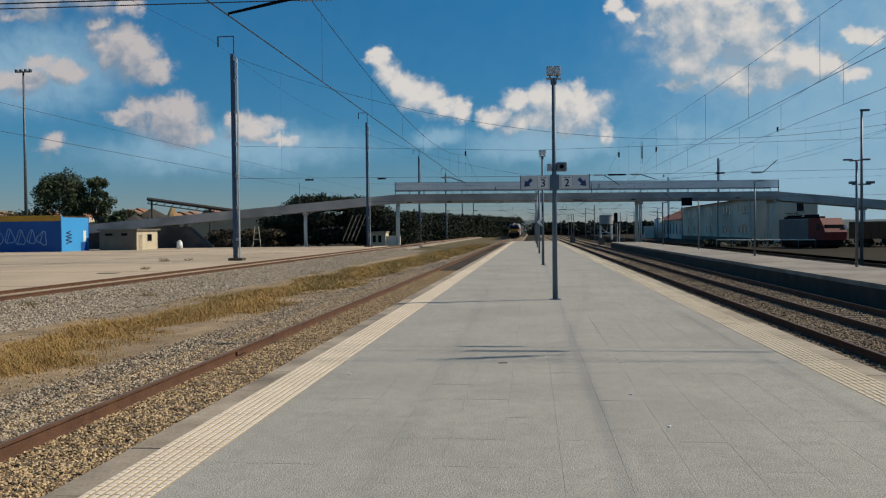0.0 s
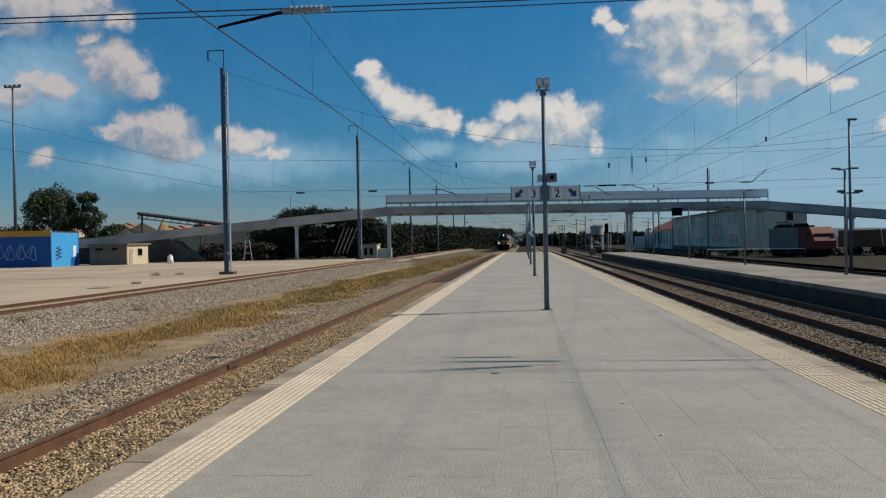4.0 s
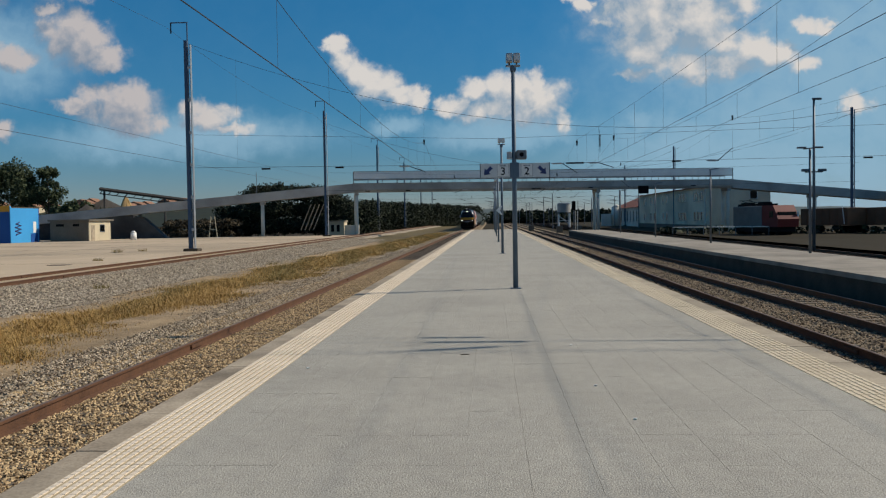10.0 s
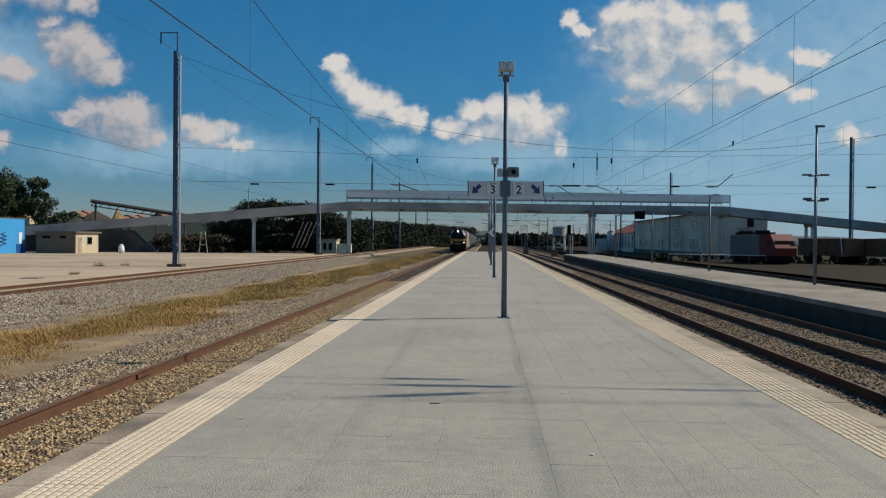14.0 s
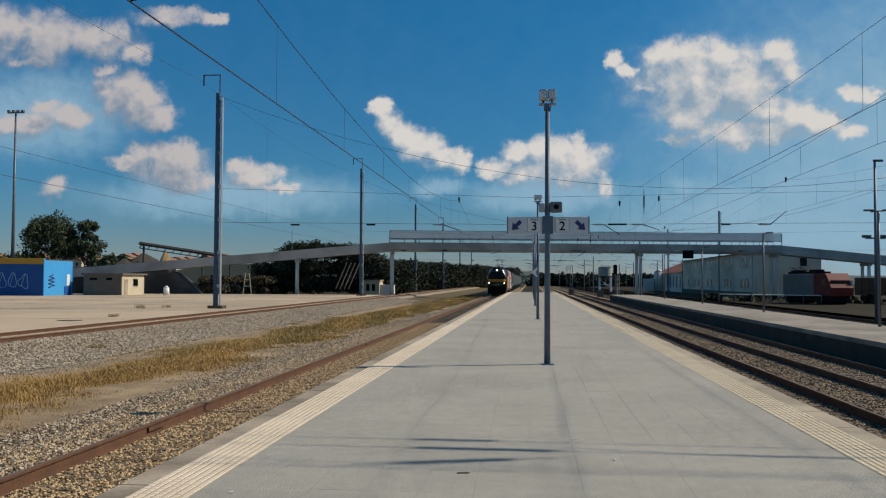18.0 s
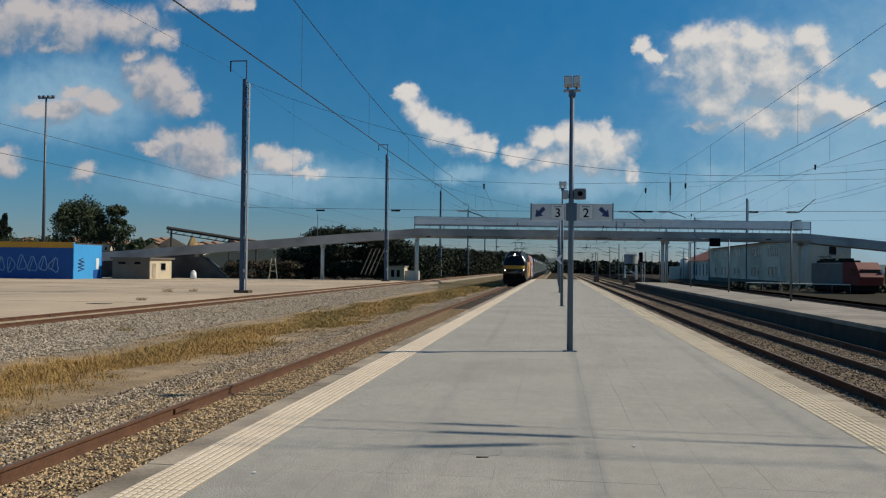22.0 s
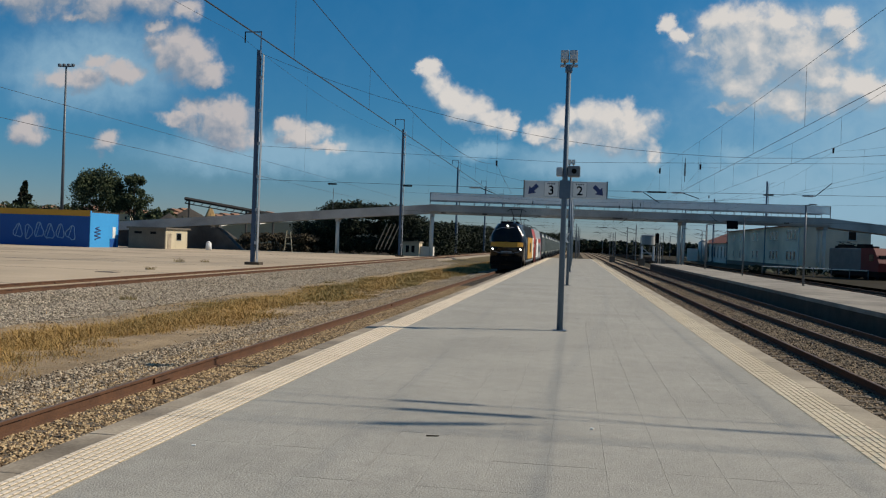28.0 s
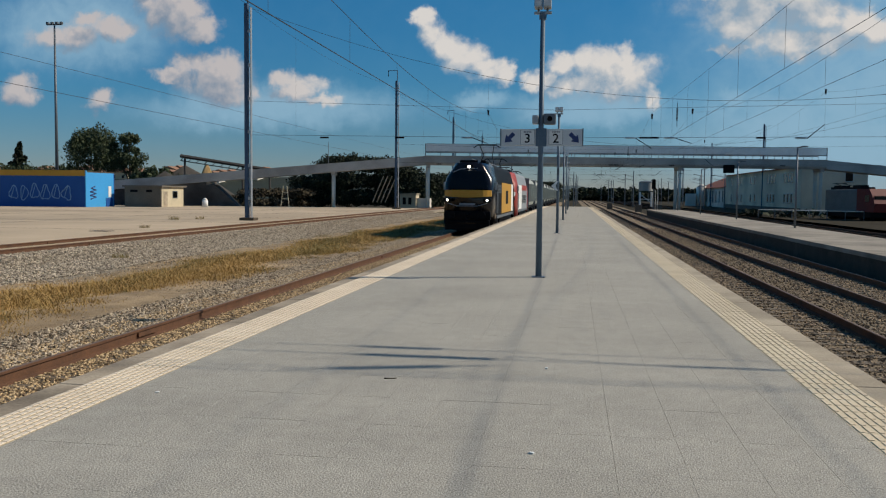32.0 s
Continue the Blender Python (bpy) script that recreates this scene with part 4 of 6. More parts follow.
# ---- buildings and yard things ----


def window(parent, x, y, z, w, h, face):
    """A window with frame, sill and dark pane on the wall face towards -y or -x."""
    d = 0.06
    if face == "y":
        f = part("window", B((x - w / 2, x + w / 2, y - d, y, z, z + 0.08), (x - w / 2, x + w / 2, y - d, y, z + h - 0.08, z + h), (x - w / 2, x - w / 2 + 0.08, y - d, y, z, z + h), (x + w / 2 - 0.08, x + w / 2, y - d, y, z, z + h)), M["white"], parent)
        part("pane", B((x - w / 2 + 0.08, x + w / 2 - 0.08, y - 0.03, y - 0.005, z + 0.08, z + h - 0.08)), M["glass"], f)
        part("sill", B((x - w / 2 - 0.08, x + w / 2 + 0.08, y - 0.14, y, z - 0.08, z)), M["coping"], f)
    else:
        f = part("window", B((x - d, x, y - w / 2, y + w / 2, z, z + 0.08), (x - d, x, y - w / 2, y + w / 2, z + h - 0.08, z + h), (x - d, x, y - w / 2, y - w / 2 + 0.08, z, z + h), (x - d, x, y + w / 2 - 0.08, y + w / 2, z, z + h)), M["white"], parent)
        part("pane", B((x - 0.03, x - 0.005, y - w / 2 + 0.08, y + w / 2 - 0.08, z + 0.08, z + h - 0.08)), M["glass"], f)
        part("sill", B((x - 0.14, x, y - w / 2 - 0.08, y + w / 2 + 0.08, z - 0.08, z)), M["coping"], f)
    return f


def blue_building():
    b = thing("blue_building", "long blue painted flat-roofed building with an ochre band and graffiti", "building", -57.75, 101.5, YARD)
    # sun and shade on the walls are coloured in
    part("front_wall", B((-32, 0, 0, 0.25, 0, 3.8)), M["blue_wall"], b, "blue front wall coloured dark for its shade")
    part("back_wall", B((-32, 0, 6.5, 6.75, 0, 4.25)), M["blue_wall"], b)
    part("side_wall", B((-0.25, 0.03, 0.25, 6.5, 0, 4.25)), M["blue_light"], b, "end wall in a brighter blue for the sun on it")
    part("far_side_wall", B((-32, -31.75, 0.25, 6.5, 0, 4.25)), M["blue_wall"], b)
    part("roof_band", B((-32.05, -0.02, -0.06, 0.25, 3.8, 4.5), bevel=0.02), M["yellow_trim"], b, "ochre fascia band")
    part("roof", B((-32, 0, 0.25, 6.8, 4.25, 4.4)), M["wall_dark"], b)
    part("corner_strip", B((-0.03, 0.06, -0.03, 0.24, 0, 4.48)), M["blue_light"], b)
    part("doorway", B((0.03, 0.07, 4.6, 6.2, 0, 1.1)), M["blue_wall"], b, "dark blue lower door panel")
    part("notice", B((0.03, 0.06, 5.2, 5.9, 1.2, 2.6)), M["white"], b)
    # sprayed marks: loose strokes
    r = random.Random(3)
    for k in range(6):   # puffy outlined shapes with a stroke inside
        bm = bmesh.new()
        cx, cz, rx, rz = -9.6 + k * 1.42, 1.75 + r.uniform(-0.1, 0.1), r.uniform(0.50, 0.62), r.uniform(0.70, 0.90)
        ph, w = r.uniform(0, 6), r.uniform(0.12, 0.3)
        loop = []
        for a in range(15):
            f = a / 14 * 6.283
            q = 1 + w * math.sin(3 * f + ph)
            loop.append((cx + rx * q * math.cos(f), -0.008, cz + rz * q * math.sin(f)))
        for a, c in zip(loop, loop[1:]):
            rod(bm, a, c, 0.06, None, 4)
        rod(bm, loop[3], loop[9], 0.05, None, 4)
        part("spray_mark", bm, M["graffiti"], b, "pale sprayed graffiti outline")
    part("spray_mark", R(((-15.2, -0.008, 1.55), (-13.6, -0.008, 1.7), 0.08, 0.05, 4)), M["graffiti"], b, "short pale sprayed stroke")
    bm = bmesh.new()
    p = (0.045, 1.2, 0.9)
    for k in range(8):
        q = (0.045, 1.0 + (k % 2) * 1.2 + r.uniform(-0.2, 0.2), 1.0 + k * 0.22)
        rod(bm, p, q, 0.07, None, 4)
        p = q
    part("spray_mark", bm, M["navy"], b, "dark sprayed scrawl")


def yard_hut():
    h = thing("yard_hut", "small weathered flat-roofed yard hut with a cream end wall", "hut", -51.2, 108.0, YARD)
    # shade is put into the front wall's grey, the sunlit end stays cream
    part("front_wall", B((-5.0, 0, 0, 0.2, 0, 2.55)), M["hut"], h, "grey front wall coloured dark for its shaded face")
    part("side_wall", B((-0.2, 0.02, 0.2, 6.4, 0, 2.75)), M["cream"], h, "cream peeling end wall")
    part("back_wall", B((-5.0, 0, 6.4, 6.6, 0, 2.6)), M["hut"], h)
    part("far_wall", B((-5.0, -4.8, 0.2, 6.4, 0, 2.6)), M["hut"], h)
    part("roof", B((-5.2, 0.3, -0.25, 6.9, 2.55, 2.78), bevel=0.02), M["hut"], h)
    part("door", B((0.02, 0.06, 0.7, 1.7, 0, 2.0)), M["coping"], h, "weathered wooden door")
    part("vent", B((-4.2, -3.2, -0.03, 0.0, 1.9, 2.2)), M["black"], h)
    part("vent", B((-2.0, -1.2, -0.03, 0.0, 1.9, 2.2)), M["black"], h)
    f = part("window", B((0.02, 0.06, 3.2, 4.6, 1.1, 2.1)), M["grey_steel"], h)
    part("pane", B((0.06, 0.07, 3.3, 4.5, 1.2, 2.0)), M["glass"], f)
    s = thing("small_cabin", "small dark cabin standing behind the yard", "cabin", -57.5, 117, YARD)
    part("wall", B((-2.5, 0, 0, 2.5, 0, 2.2)), M["hut"], s)
    part("roof", B((-2.7, 0.2, -0.2, 2.7, 2.2, 2.4)), M["coping"], s)
    part("door", B((-1.6, -0.8, -0.04, 0, 0, 1.9)), M["black"], s)
    t = thing("white_tank", "small white plastic tank beside the hut", "tank", -47.0, 112, YARD)
    part("body", R(((0, 0, 0), (0, 0, 0.95), 0.42, 0.36, 14), ((0, 0, 0.95), (0, 0, 1.2), 0.36, 0.12, 14)), M["white"], t, smooth=True)
    k = thing("line_hut", "small white trackside hut with two dark openings", "hut", -26.0, 138, GROUND)
    part("wall", B((-0.0, 2.6, 0, 3, 0, 2.5)), M["cream"], k)
    part("roof", B((-0.15, 2.75, -0.2, 3.2, 2.5, 2.68)), M["coping"], k)
    part("annex", B((2.6, 4.6, 0.6, 3, 0, 1.9)), M["plaster"], k)
    for x in (0.5, 1.4):
        part("opening", B((x, x + 0.5, -0.03, 0.01, 0.9, 2.0)), M["black"], k)


def depot():
    d = thing("white_depot", "large white plastered depot building with rows of windows", "building", 37.2, 149.0, GROUND)
    part("side_wall", B((0, 0.4, 0.4, 70, 0, 7.55)), M["depot"], d, "shaded white side wall")
    bm = bmesh.new()
    prism(bm, [(0, 0), (10, 0), (10, 7.55), (5, 8.15), (0, 7.55)], 0, 0.4)
    part("front_wall", bm, M["depot"], d)
    part("right_wall", B((9.6, 10, 0.4, 70, 0, 7.55)), M["depot"], d)
    part("back_wall", B((0.4, 9.6, 69.6, 70, 0, 7.55)), M["depot"], d)
    part("plinth", B((-0.06, 0, 0, 70, 0, 0.9)), M["hut"], d)
    bm = bmesh.new()
    prism(bm, [(-0.6, 7.49), (5, 8.16), (10.6, 7.49), (10.6, 7.64), (5, 8.33), (-0.6, 7.64)], -0.6, 70.5)
    part("roof", bm, M["roof_tile"], d, "low red-brown tiled roof")
    for z in (1.7, 5.2):
        window(d, 7.2, 0, z, 1.3, 1.5, "y")
    for y in (6, 8.5, 11, 19, 21.5, 24, 36, 40, 50, 54, 62):
        for z in (1.7, 5.2):
            window(d, 0, y, z, 1.5, 1.6, "x")
    part("drainpipe", R(((-0.08, 3.2, 0), (-0.08, 3.2, 7.5), 0.09, 0.09, 8)), M["white"], d)
    w = thing("red_roofed_workshop", "low white workshop with a red tiled roof and tall windows", "building", 37.2, 219.6, GROUND)
    part("side_wall", B((0, 0.4, 0, 42, 0, 5.0)), M["plaster"], w)
    part("end_wall", B((0.4, 12, 41.6, 42, 0, 5.0)), M["plaster"], w)
    part("right_wall", B((12, 12.4, 0, 42, 0, 5.0)), M["plaster"], w)
    bm = bmesh.new()
    v = [bm.verts.new(p) for p in ((-0.7, -0.1, 4.9), (13.1, -0.1, 4.9), (13.1, 42.8, 4.9), (-0.7, 42.8, 4.9), (6.2, -0.1, 8.4), (6.2, 30, 8.4))]
    for q in ((0, 3, 5, 4), (1, 4, 5, 2), (3, 2, 5), (0, 4, 1), (0, 1, 2, 3)):
        bm.faces.new([v[i] for i in q])
    bmesh.ops.recalc_face_normals(bm, faces=bm.faces)
    part("roof", bm, M["roof_tile"], w, "red clay tile roof")
    for k in range(8):
        window(w, 0, 3.0 + k * 5.1, 1.2, 1.9, 3.0, "x")
    h = thing("far_house", "plain pale house with a pitched roof", "house", 62, 128, GROUND)
    part("wall", B((0, 12, 0, 10, 0, 6.2)), M["plaster"], h)
    bm = bmesh.new()
    prism(bm, [(-0.6, 6.2), (12.6, 6.2), (6, 8.6)], -0.5, 10.5)
    part("roof", bm, M["bridge_dark"], h)


def parked_engine():
    l = thing("parked_locomotive", "parked electric locomotive with grey body and red cab", "locomotive", 35.9, 116.0, GROUND, rz=13)
    part("body", B((-1.45, 1.45, -2.0, 5.4, 1.0, 3.7), bevel=0.12), M["engine_grey"], l, "grey body side")
    bm = bmesh.new()
    prism(bm, [(-5.6, 1.0), (-5.8, 2.0), (-5.2, 3.0), (-4.6, 3.75), (-2.0, 3.75), (-2.0, 1.0)], -1.45, 1.45, "x")
    part("cab", bm, M["engine_red"], l, "red painted cab")
    part("windscreen", B((-1.2, 1.2, -5.5, -5.1, 2.3, 2.9)), M["glass"], l)
    part("cab_window", B((-1.475, -1.46, -4.7, -3.8, 2.2, 3.0)), M["glass"], l)
    part("cab_window", B((1.46, 1.475, -4.7, -3.8, 2.2, 3.0)), M["glass"], l)
    part("front_stripe", B((1.30, 1.47, -5.62, -5.45, 1.2, 2.9)), M["white"], l)
    part("roof_gear", B((-0.9, 0.9, -1.9, 5.0, 3.7, 4.0), (-0.5, 0.5, -1.2, 0.6, 4.0, 4.25), (-0.5, 0.5, 3, 5, 4.0, 4.2)), M["black"], l)
    part("pantograph", R(((-0.7, 3, 4.2), (-0.5, 4.6, 4.45), 0.04, 0.04, 5), ((0.7, 3, 4.2), (0.5, 4.6, 4.45), 0.04, 0.04, 5), ((-0.9, 4.6, 4.5), (0.9, 4.6, 4.5), 0.04, 0.04, 5)), M["black"], l)
    for y in (-3.4, 3.4):
        bg = part("bogie", B((-1.25, 1.25, y - 1.9, y + 1.9, 0.35, 1.0), bevel=0.05), M["black"], l)
        for k in (-1.25, 1.25):
            part("wheelset", R(((-0.95, y + k, 0.5), (0.95, y + k, 0.5), 0.5, 0.5, 16)), M["black"], bg)
    part("underframe", B((-1.3, 1.3, -3.5, 3.0, 0.35, 1.0)), M["black"], l)
    for i, (x, y, n, m) in enumerate(((46.2, 120, 9.5, "brown"), (50.5, 116, 9.5, "brown"), (57.5, 117, 8.0, "black"))):
        w = thing("parked_wagon", "rusty brown parked goods wagon" if m == "brown" else "dark parked goods wagon", "wagon", x, y, GROUND, rz=17, group="parked wagons")
        part("body", B((-1.4, 1.4, -n / 2, n / 2, 1.0, 3.3 if m == "brown" else 2.4), bevel=0.04), M[m], w)
        for k in range(6):
            part("side_rib", B((-1.46, -1.4, -n / 2 + 0.4 + k * n / 6.2, -n / 2 + 0.52 + k * n / 6.2, 1.0, 3.2 if m == "brown" else 2.3)), M[m], w)
        for k in (-1, 1):
            part("wheelset", R(((-0.95, k * n * 0.33, 0.48), (0.95, k * n * 0.33, 0.48), 0.48, 0.48, 14)), M["black"], w)
        part("end_pole", R(((-1.45, -n / 2 + 0.5, 1.2), (-1.45, -n / 2 + 0.9, 3.4), 0.06, 0.06, 6)), M["white"], w)


def far_things():
    t = thing("water_tank", "pale water tank raised on a white steel frame", "water tank", 19.0, 225, GROUND)
    part("tank", R(((0, 0, 3.9), (0, 0, 6.1), 1.7, 1.7, 20)), M["bridge"], t)
    part("lid", R(((0, 0, 6.1), (0, 0, 6.35), 1.8, 1.2, 20)), M["grey_steel"], t)
    for x in (-1.4, 1.4):
        for y in (-1.4, 1.4):
            part("leg", R(((x, y, 0), (x, y, 3.6), 0.14, 0.14, 8)), M["white"], t)
    part("brace", R(((-1.4, -1.4, 1.8), (1.4, -1.4, 1.8), 0.08, 0.08, 6), ((-1.4, -1.4, 3.0), (1.4, -1.4, 0.8), 0.08, 0.08, 6)), M["white"], t)
    t = thing("white_silo", "white cylindrical silo beyond the tracks", "silo", 36.0, 250, GROUND)
    part("shell", R(((0, 0, 0), (0, 0, 5.2), 1.4, 1.4, 18), ((0, 0, 5.2), (0, 0, 6.0), 1.4, 0.3, 18)), M["plaster"], t, smooth=True)
    part("annex", B((-4.2, -1.6, -1, 1.5, 0, 3.4)), M["plaster"], t)
    s = thing("railway_signal", "black railway signal head on a slim mast", "signal", 13.4, 140, GROUND)
    part("post", R(((0, 0, 0), (0, 0, 4.6), 0.07, 0.07, 8)), M["grey_steel"], s)
    part("head", B((-0.30, 0.30, -0.12, 0.12, 3.7, 5.2), bevel=0.1), M["black"], s)
    for k in range(3):
        part("lamp_hood", R(((0, -0.4, 4.0 + k * 0.55), (0, -0.1, 4.0 + k * 0.55), 0.16, 0.16, 10)), M["black"], s)
    part("ladder", R(((0.3, 0.1, 0), (0.3, 0.1, 3.6), 0.03, 0.03, 5), ((0.6, 0.1, 0), (0.6, 0.1, 3.6), 0.03, 0.03, 5)), M["white"], s)
    for x, y in ((11.6, 146), (15.4, 152), (8.0, 170)):
        c = thing("trackside_cabinet", "grey trackside equipment cabinet", "cabinet", x, y, GROUND, group="trackside cabinets")
        part("box", B((-0.5, 0.5, -0.4, 0.4, 0.15, 1.2), bevel=0.03), M["hut"], c)
        part("plinth", B((-0.55, 0.55, -0.45, 0.45, 0, 0.15)), M["coping"], c)
    # masts far down the line
    k = 0
    for y in (190, 230, 270, 310, 350, 400):
        for x in (1.2, 13.5, 27.0, 33.5):
            m = thing("line_mast", "slim dark overhead line mast far down the line", "catenary mast", x + (k % 3) * 0.6, y + (k * 7) % 13, GROUND, group="far line masts")
            part("post", R(((0, 0, 0), (0, 0, 7.6 + (k % 3) * 0.4), 0.13, 0.10, 6)), M["grey_steel"], m)
            part("cantilever", R(((0, 0, 6.8), (-2.2, 0, 7.3), 0.05, 0.05, 5), ((0, 0, 6.0), (-2.2, 0, 6.5), 0.05, 0.05, 5)), M["grey_steel"], m)
            k += 1
    f = thing("yard_fence", "low pale rail fence beside the depot", "fence", 24.5, 118, GROUND)
    part("rail", R(((0, 0, 1.05), (11, -6, 1.05), 0.06, 0.06, 6)), M["plaster"], f)
    for k in range(7):
        part("post", R(((k * 1.8, -k * 1.0, 0), (k * 1.8, -k * 1.0, 1.1), 0.05, 0.05, 6)), M["grey_steel"], f)
    # gravel works
    c = thing("gravel_conveyor", "dark inclined gravel conveyor on legs", "conveyor", -82.6, 180, GROUND)
    part("belt_frame", R(((0, 0, 10.2), (22, 0, 7.0), 0.38, 0.38, 4)), M["conveyor"], c)
    part("truss", R(((0, 0, 9.2), (22, 0, 6.0), 0.10, 0.10, 4)), M["conveyor"], c)
    bm = bmesh.new()
    for k in range(12):
        rod(bm, (k * 1.8, 0, 9.2 - k * 0.26), (k * 1.8 + 0.9, 0, 10.1 - k * 0.26), 0.09, None, 4)
    part("lattice", bm, M["conveyor"], c)["kind"] = "stuff"
    for x, h in ((1.0, 10.0), (14, 8.0), (20, 7.0)):
        part("leg", R(((x, 0, 0), (x, 0, h), 0.22, 0.22, 6)), M["conveyor"], c)
    for n, x, y, r, hh, m, lb in (("gravel_heap", -83, 184, 13, 8.4, "dark_gravel", "large dark heap of gravel"), ("sand_heap", -88.0, 206, 4.2, 9.4, "sand", "heap of yellow sand lit by the sun"), ("gravel_heap", -69.0, 146, 9.5, 6.2, "dark_gravel", "large dark heap of gravel"), ("gravel_heap", -96, 172, 9, 4.5, "dark_gravel", "low heap of dark earth")):
        bm = bmesh.new()
        bmesh.ops.create_cone(bm, cap_ends=True, segments=40, radius1=r, radius2=0.7, depth=hh)
        bmesh.ops.subdivide_edges(bm, edges=bm.edges, cuts=2)
        for v in bm.verts:
            v.co += Vector((noise.noise(v.co * 0.4), noise.noise(v.co * 0.4 + Vector((9, 0, 0))), 0.6 * noise.noise(v.co * 0.5 + Vector((0, 9, 0))))) * 0.8
        o = tagged(part(n, bm, M[m], smooth=True), lb, "heap")
        o.location = (x, y, GROUND + hh / 2 - 0.3)
    # trestle and poles in the shade of the ramp
    s = thing("wooden_trestle", "small timber trestle beside the yard", "trestle", -42.5, 131, GROUND)
    for x in (-0.7, 0.7):
        part("leg", R(((x, 0, 0), (x * 0.4, 0, 3.6), 0.07, 0.07, 6)), M["cream"], s)
    part("rung", R(((-0.5, 0, 1.6), (0.5, 0, 1.6), 0.05, 0.05, 6), ((-0.4, 0, 2.6), (0.4, 0, 2.6), 0.05, 0.05, 6)), M["cream"], s)
    s = thing("leaning_poles", "pale timber poles leaning in the shade", "poles", -29.5, 141, GROUND)
    for k in range(4):
        part("pole", R(((-1.6 + k * 0.7, 0, 1.2), (0.2 + k * 0.7, 0, 5.4), 0.09, 0.07, 6)), M["coping"], s)


def town():
    """Hill town beyond the yard: houses on rising ground."""
    r = random.Random(11)
    bm = bmesh.new()
    n = 40
    ring = []
    for k in range(n):
        x = -330 + k * 8.4
        hgt = 8.5 + 2.5 * noise.noise(Vector((k * 0.35, 0, 3))) - 9.0 * max(0, (k - 26) / 14)
        ring.append((x, max(1.5, hgt)))
    for a, b in zip(ring, ring[1:]):
        v = [bm.verts.new((a[0], 300, GROUND)), bm.verts.new((b[0], 300, GROUND)), bm.verts.new((b[0], 390, b[1])), bm.verts.new((a[0], 390, a[1]))]
        bm.faces.new(v)
    bmesh.ops.remove_doubles(bm, verts=bm.verts, dist=0.01)
    tagged(part("town_hill", bm, M["leaf_dark"]), "dark wooded slope below the town", "hill", kind="structure")
    for k in range(46):
        x = r.uniform(-300, -140)
        y = r.uniform(352, 388)
        z = 1.0 + (y - 300) / 90 * 6.0
        w, h = r.uniform(6, 10), r.uniform(3.0, 5.0)
        t = thing("town_house", "small distant house with a terracotta roof", "house", x, y, z, group="town houses")
        part("wall", B((-w / 2, w / 2, 0, 7, -3, h)), M["plaster" if k % 3 else "cream"], t)
        rf = bmesh.new()
        prism(rf, [(-w / 2 - 0.4, h), (w / 2 + 0.4, h), (0, h + 2.0)], -0.5, 7.5)
        part("roof", rf, M["town_roof"], t)
        for j in (-1, 1):
            part("window", B((j * w * 0.25 - 0.5, j * w * 0.25 + 0.5, -0.05, 0.01, h - 2.6, h - 1.2)), M["glass"], t)
    # low far hills
    bm = bmesh.new()
    prev = None
    for k in range(80):
        x = -1400 + k * 38
        hgt = 15 + 9 * noise.noise(Vector((k * 0.13, 5, 0))) + 7 * noise.noise(Vector((k * 0.5, 1, 0)))
        cur = (bm.verts.new((x, 1700, GROUND)), bm.verts.new((x, 1800, max(6, hgt))))
        if prev:
            bm.faces.new((prev[0], cur[0], cur[1], prev[1]))
        prev = cur
    tagged(part("backdrop_hills", bm, M["hill"]), "low blue-green hills far beyond the station", "hills", kind="structure")


# ---- planting and loose stones ----


def quads(c, d1, d2):
    """Leaf quads with centres c and half axes d1, d2."""
    v = np.stack([c - d1 - d2, c + d1 - d2, c + d1 + d2, c - d1 + d2], 1).reshape(-1, 3)
    f = np.arange(len(c) * 4).reshape(-1, 4)
    return v, f


def unit(n):
    a = rng.standard_normal((n, 3))
    return a / np.linalg.norm(a, axis=1, keepdims=True)


def crown(name, blobs, per, size, material, parent=None):
    """Leaves spread through lumps (x, y, z, rx, ry, rz), thicker near the skin."""
    cs = []
    for x, y, z, rx, ry, rz in blobs:
        n = per
        p = unit(n) * (rng.uniform(0.25, 1.0, (n, 1)) ** 0.45)
        p *= 1 + 0.38 * np.sin(p[:, :1] * 5 + x) * np.cos(p[:, 1:2] * 4 + z)
        cs.append(p * [rx, ry, rz] + [x, y, z])
    c = np.concatenate(cs)
    a = unit(len(c))
    b = np.cross(a, unit(len(c)))
    s = size * rng.uniform(0.5, 1.2, (len(c), 1))
    v, f = quads(c, a * s, b * s)
    return raw(name, v, f, material, parent)


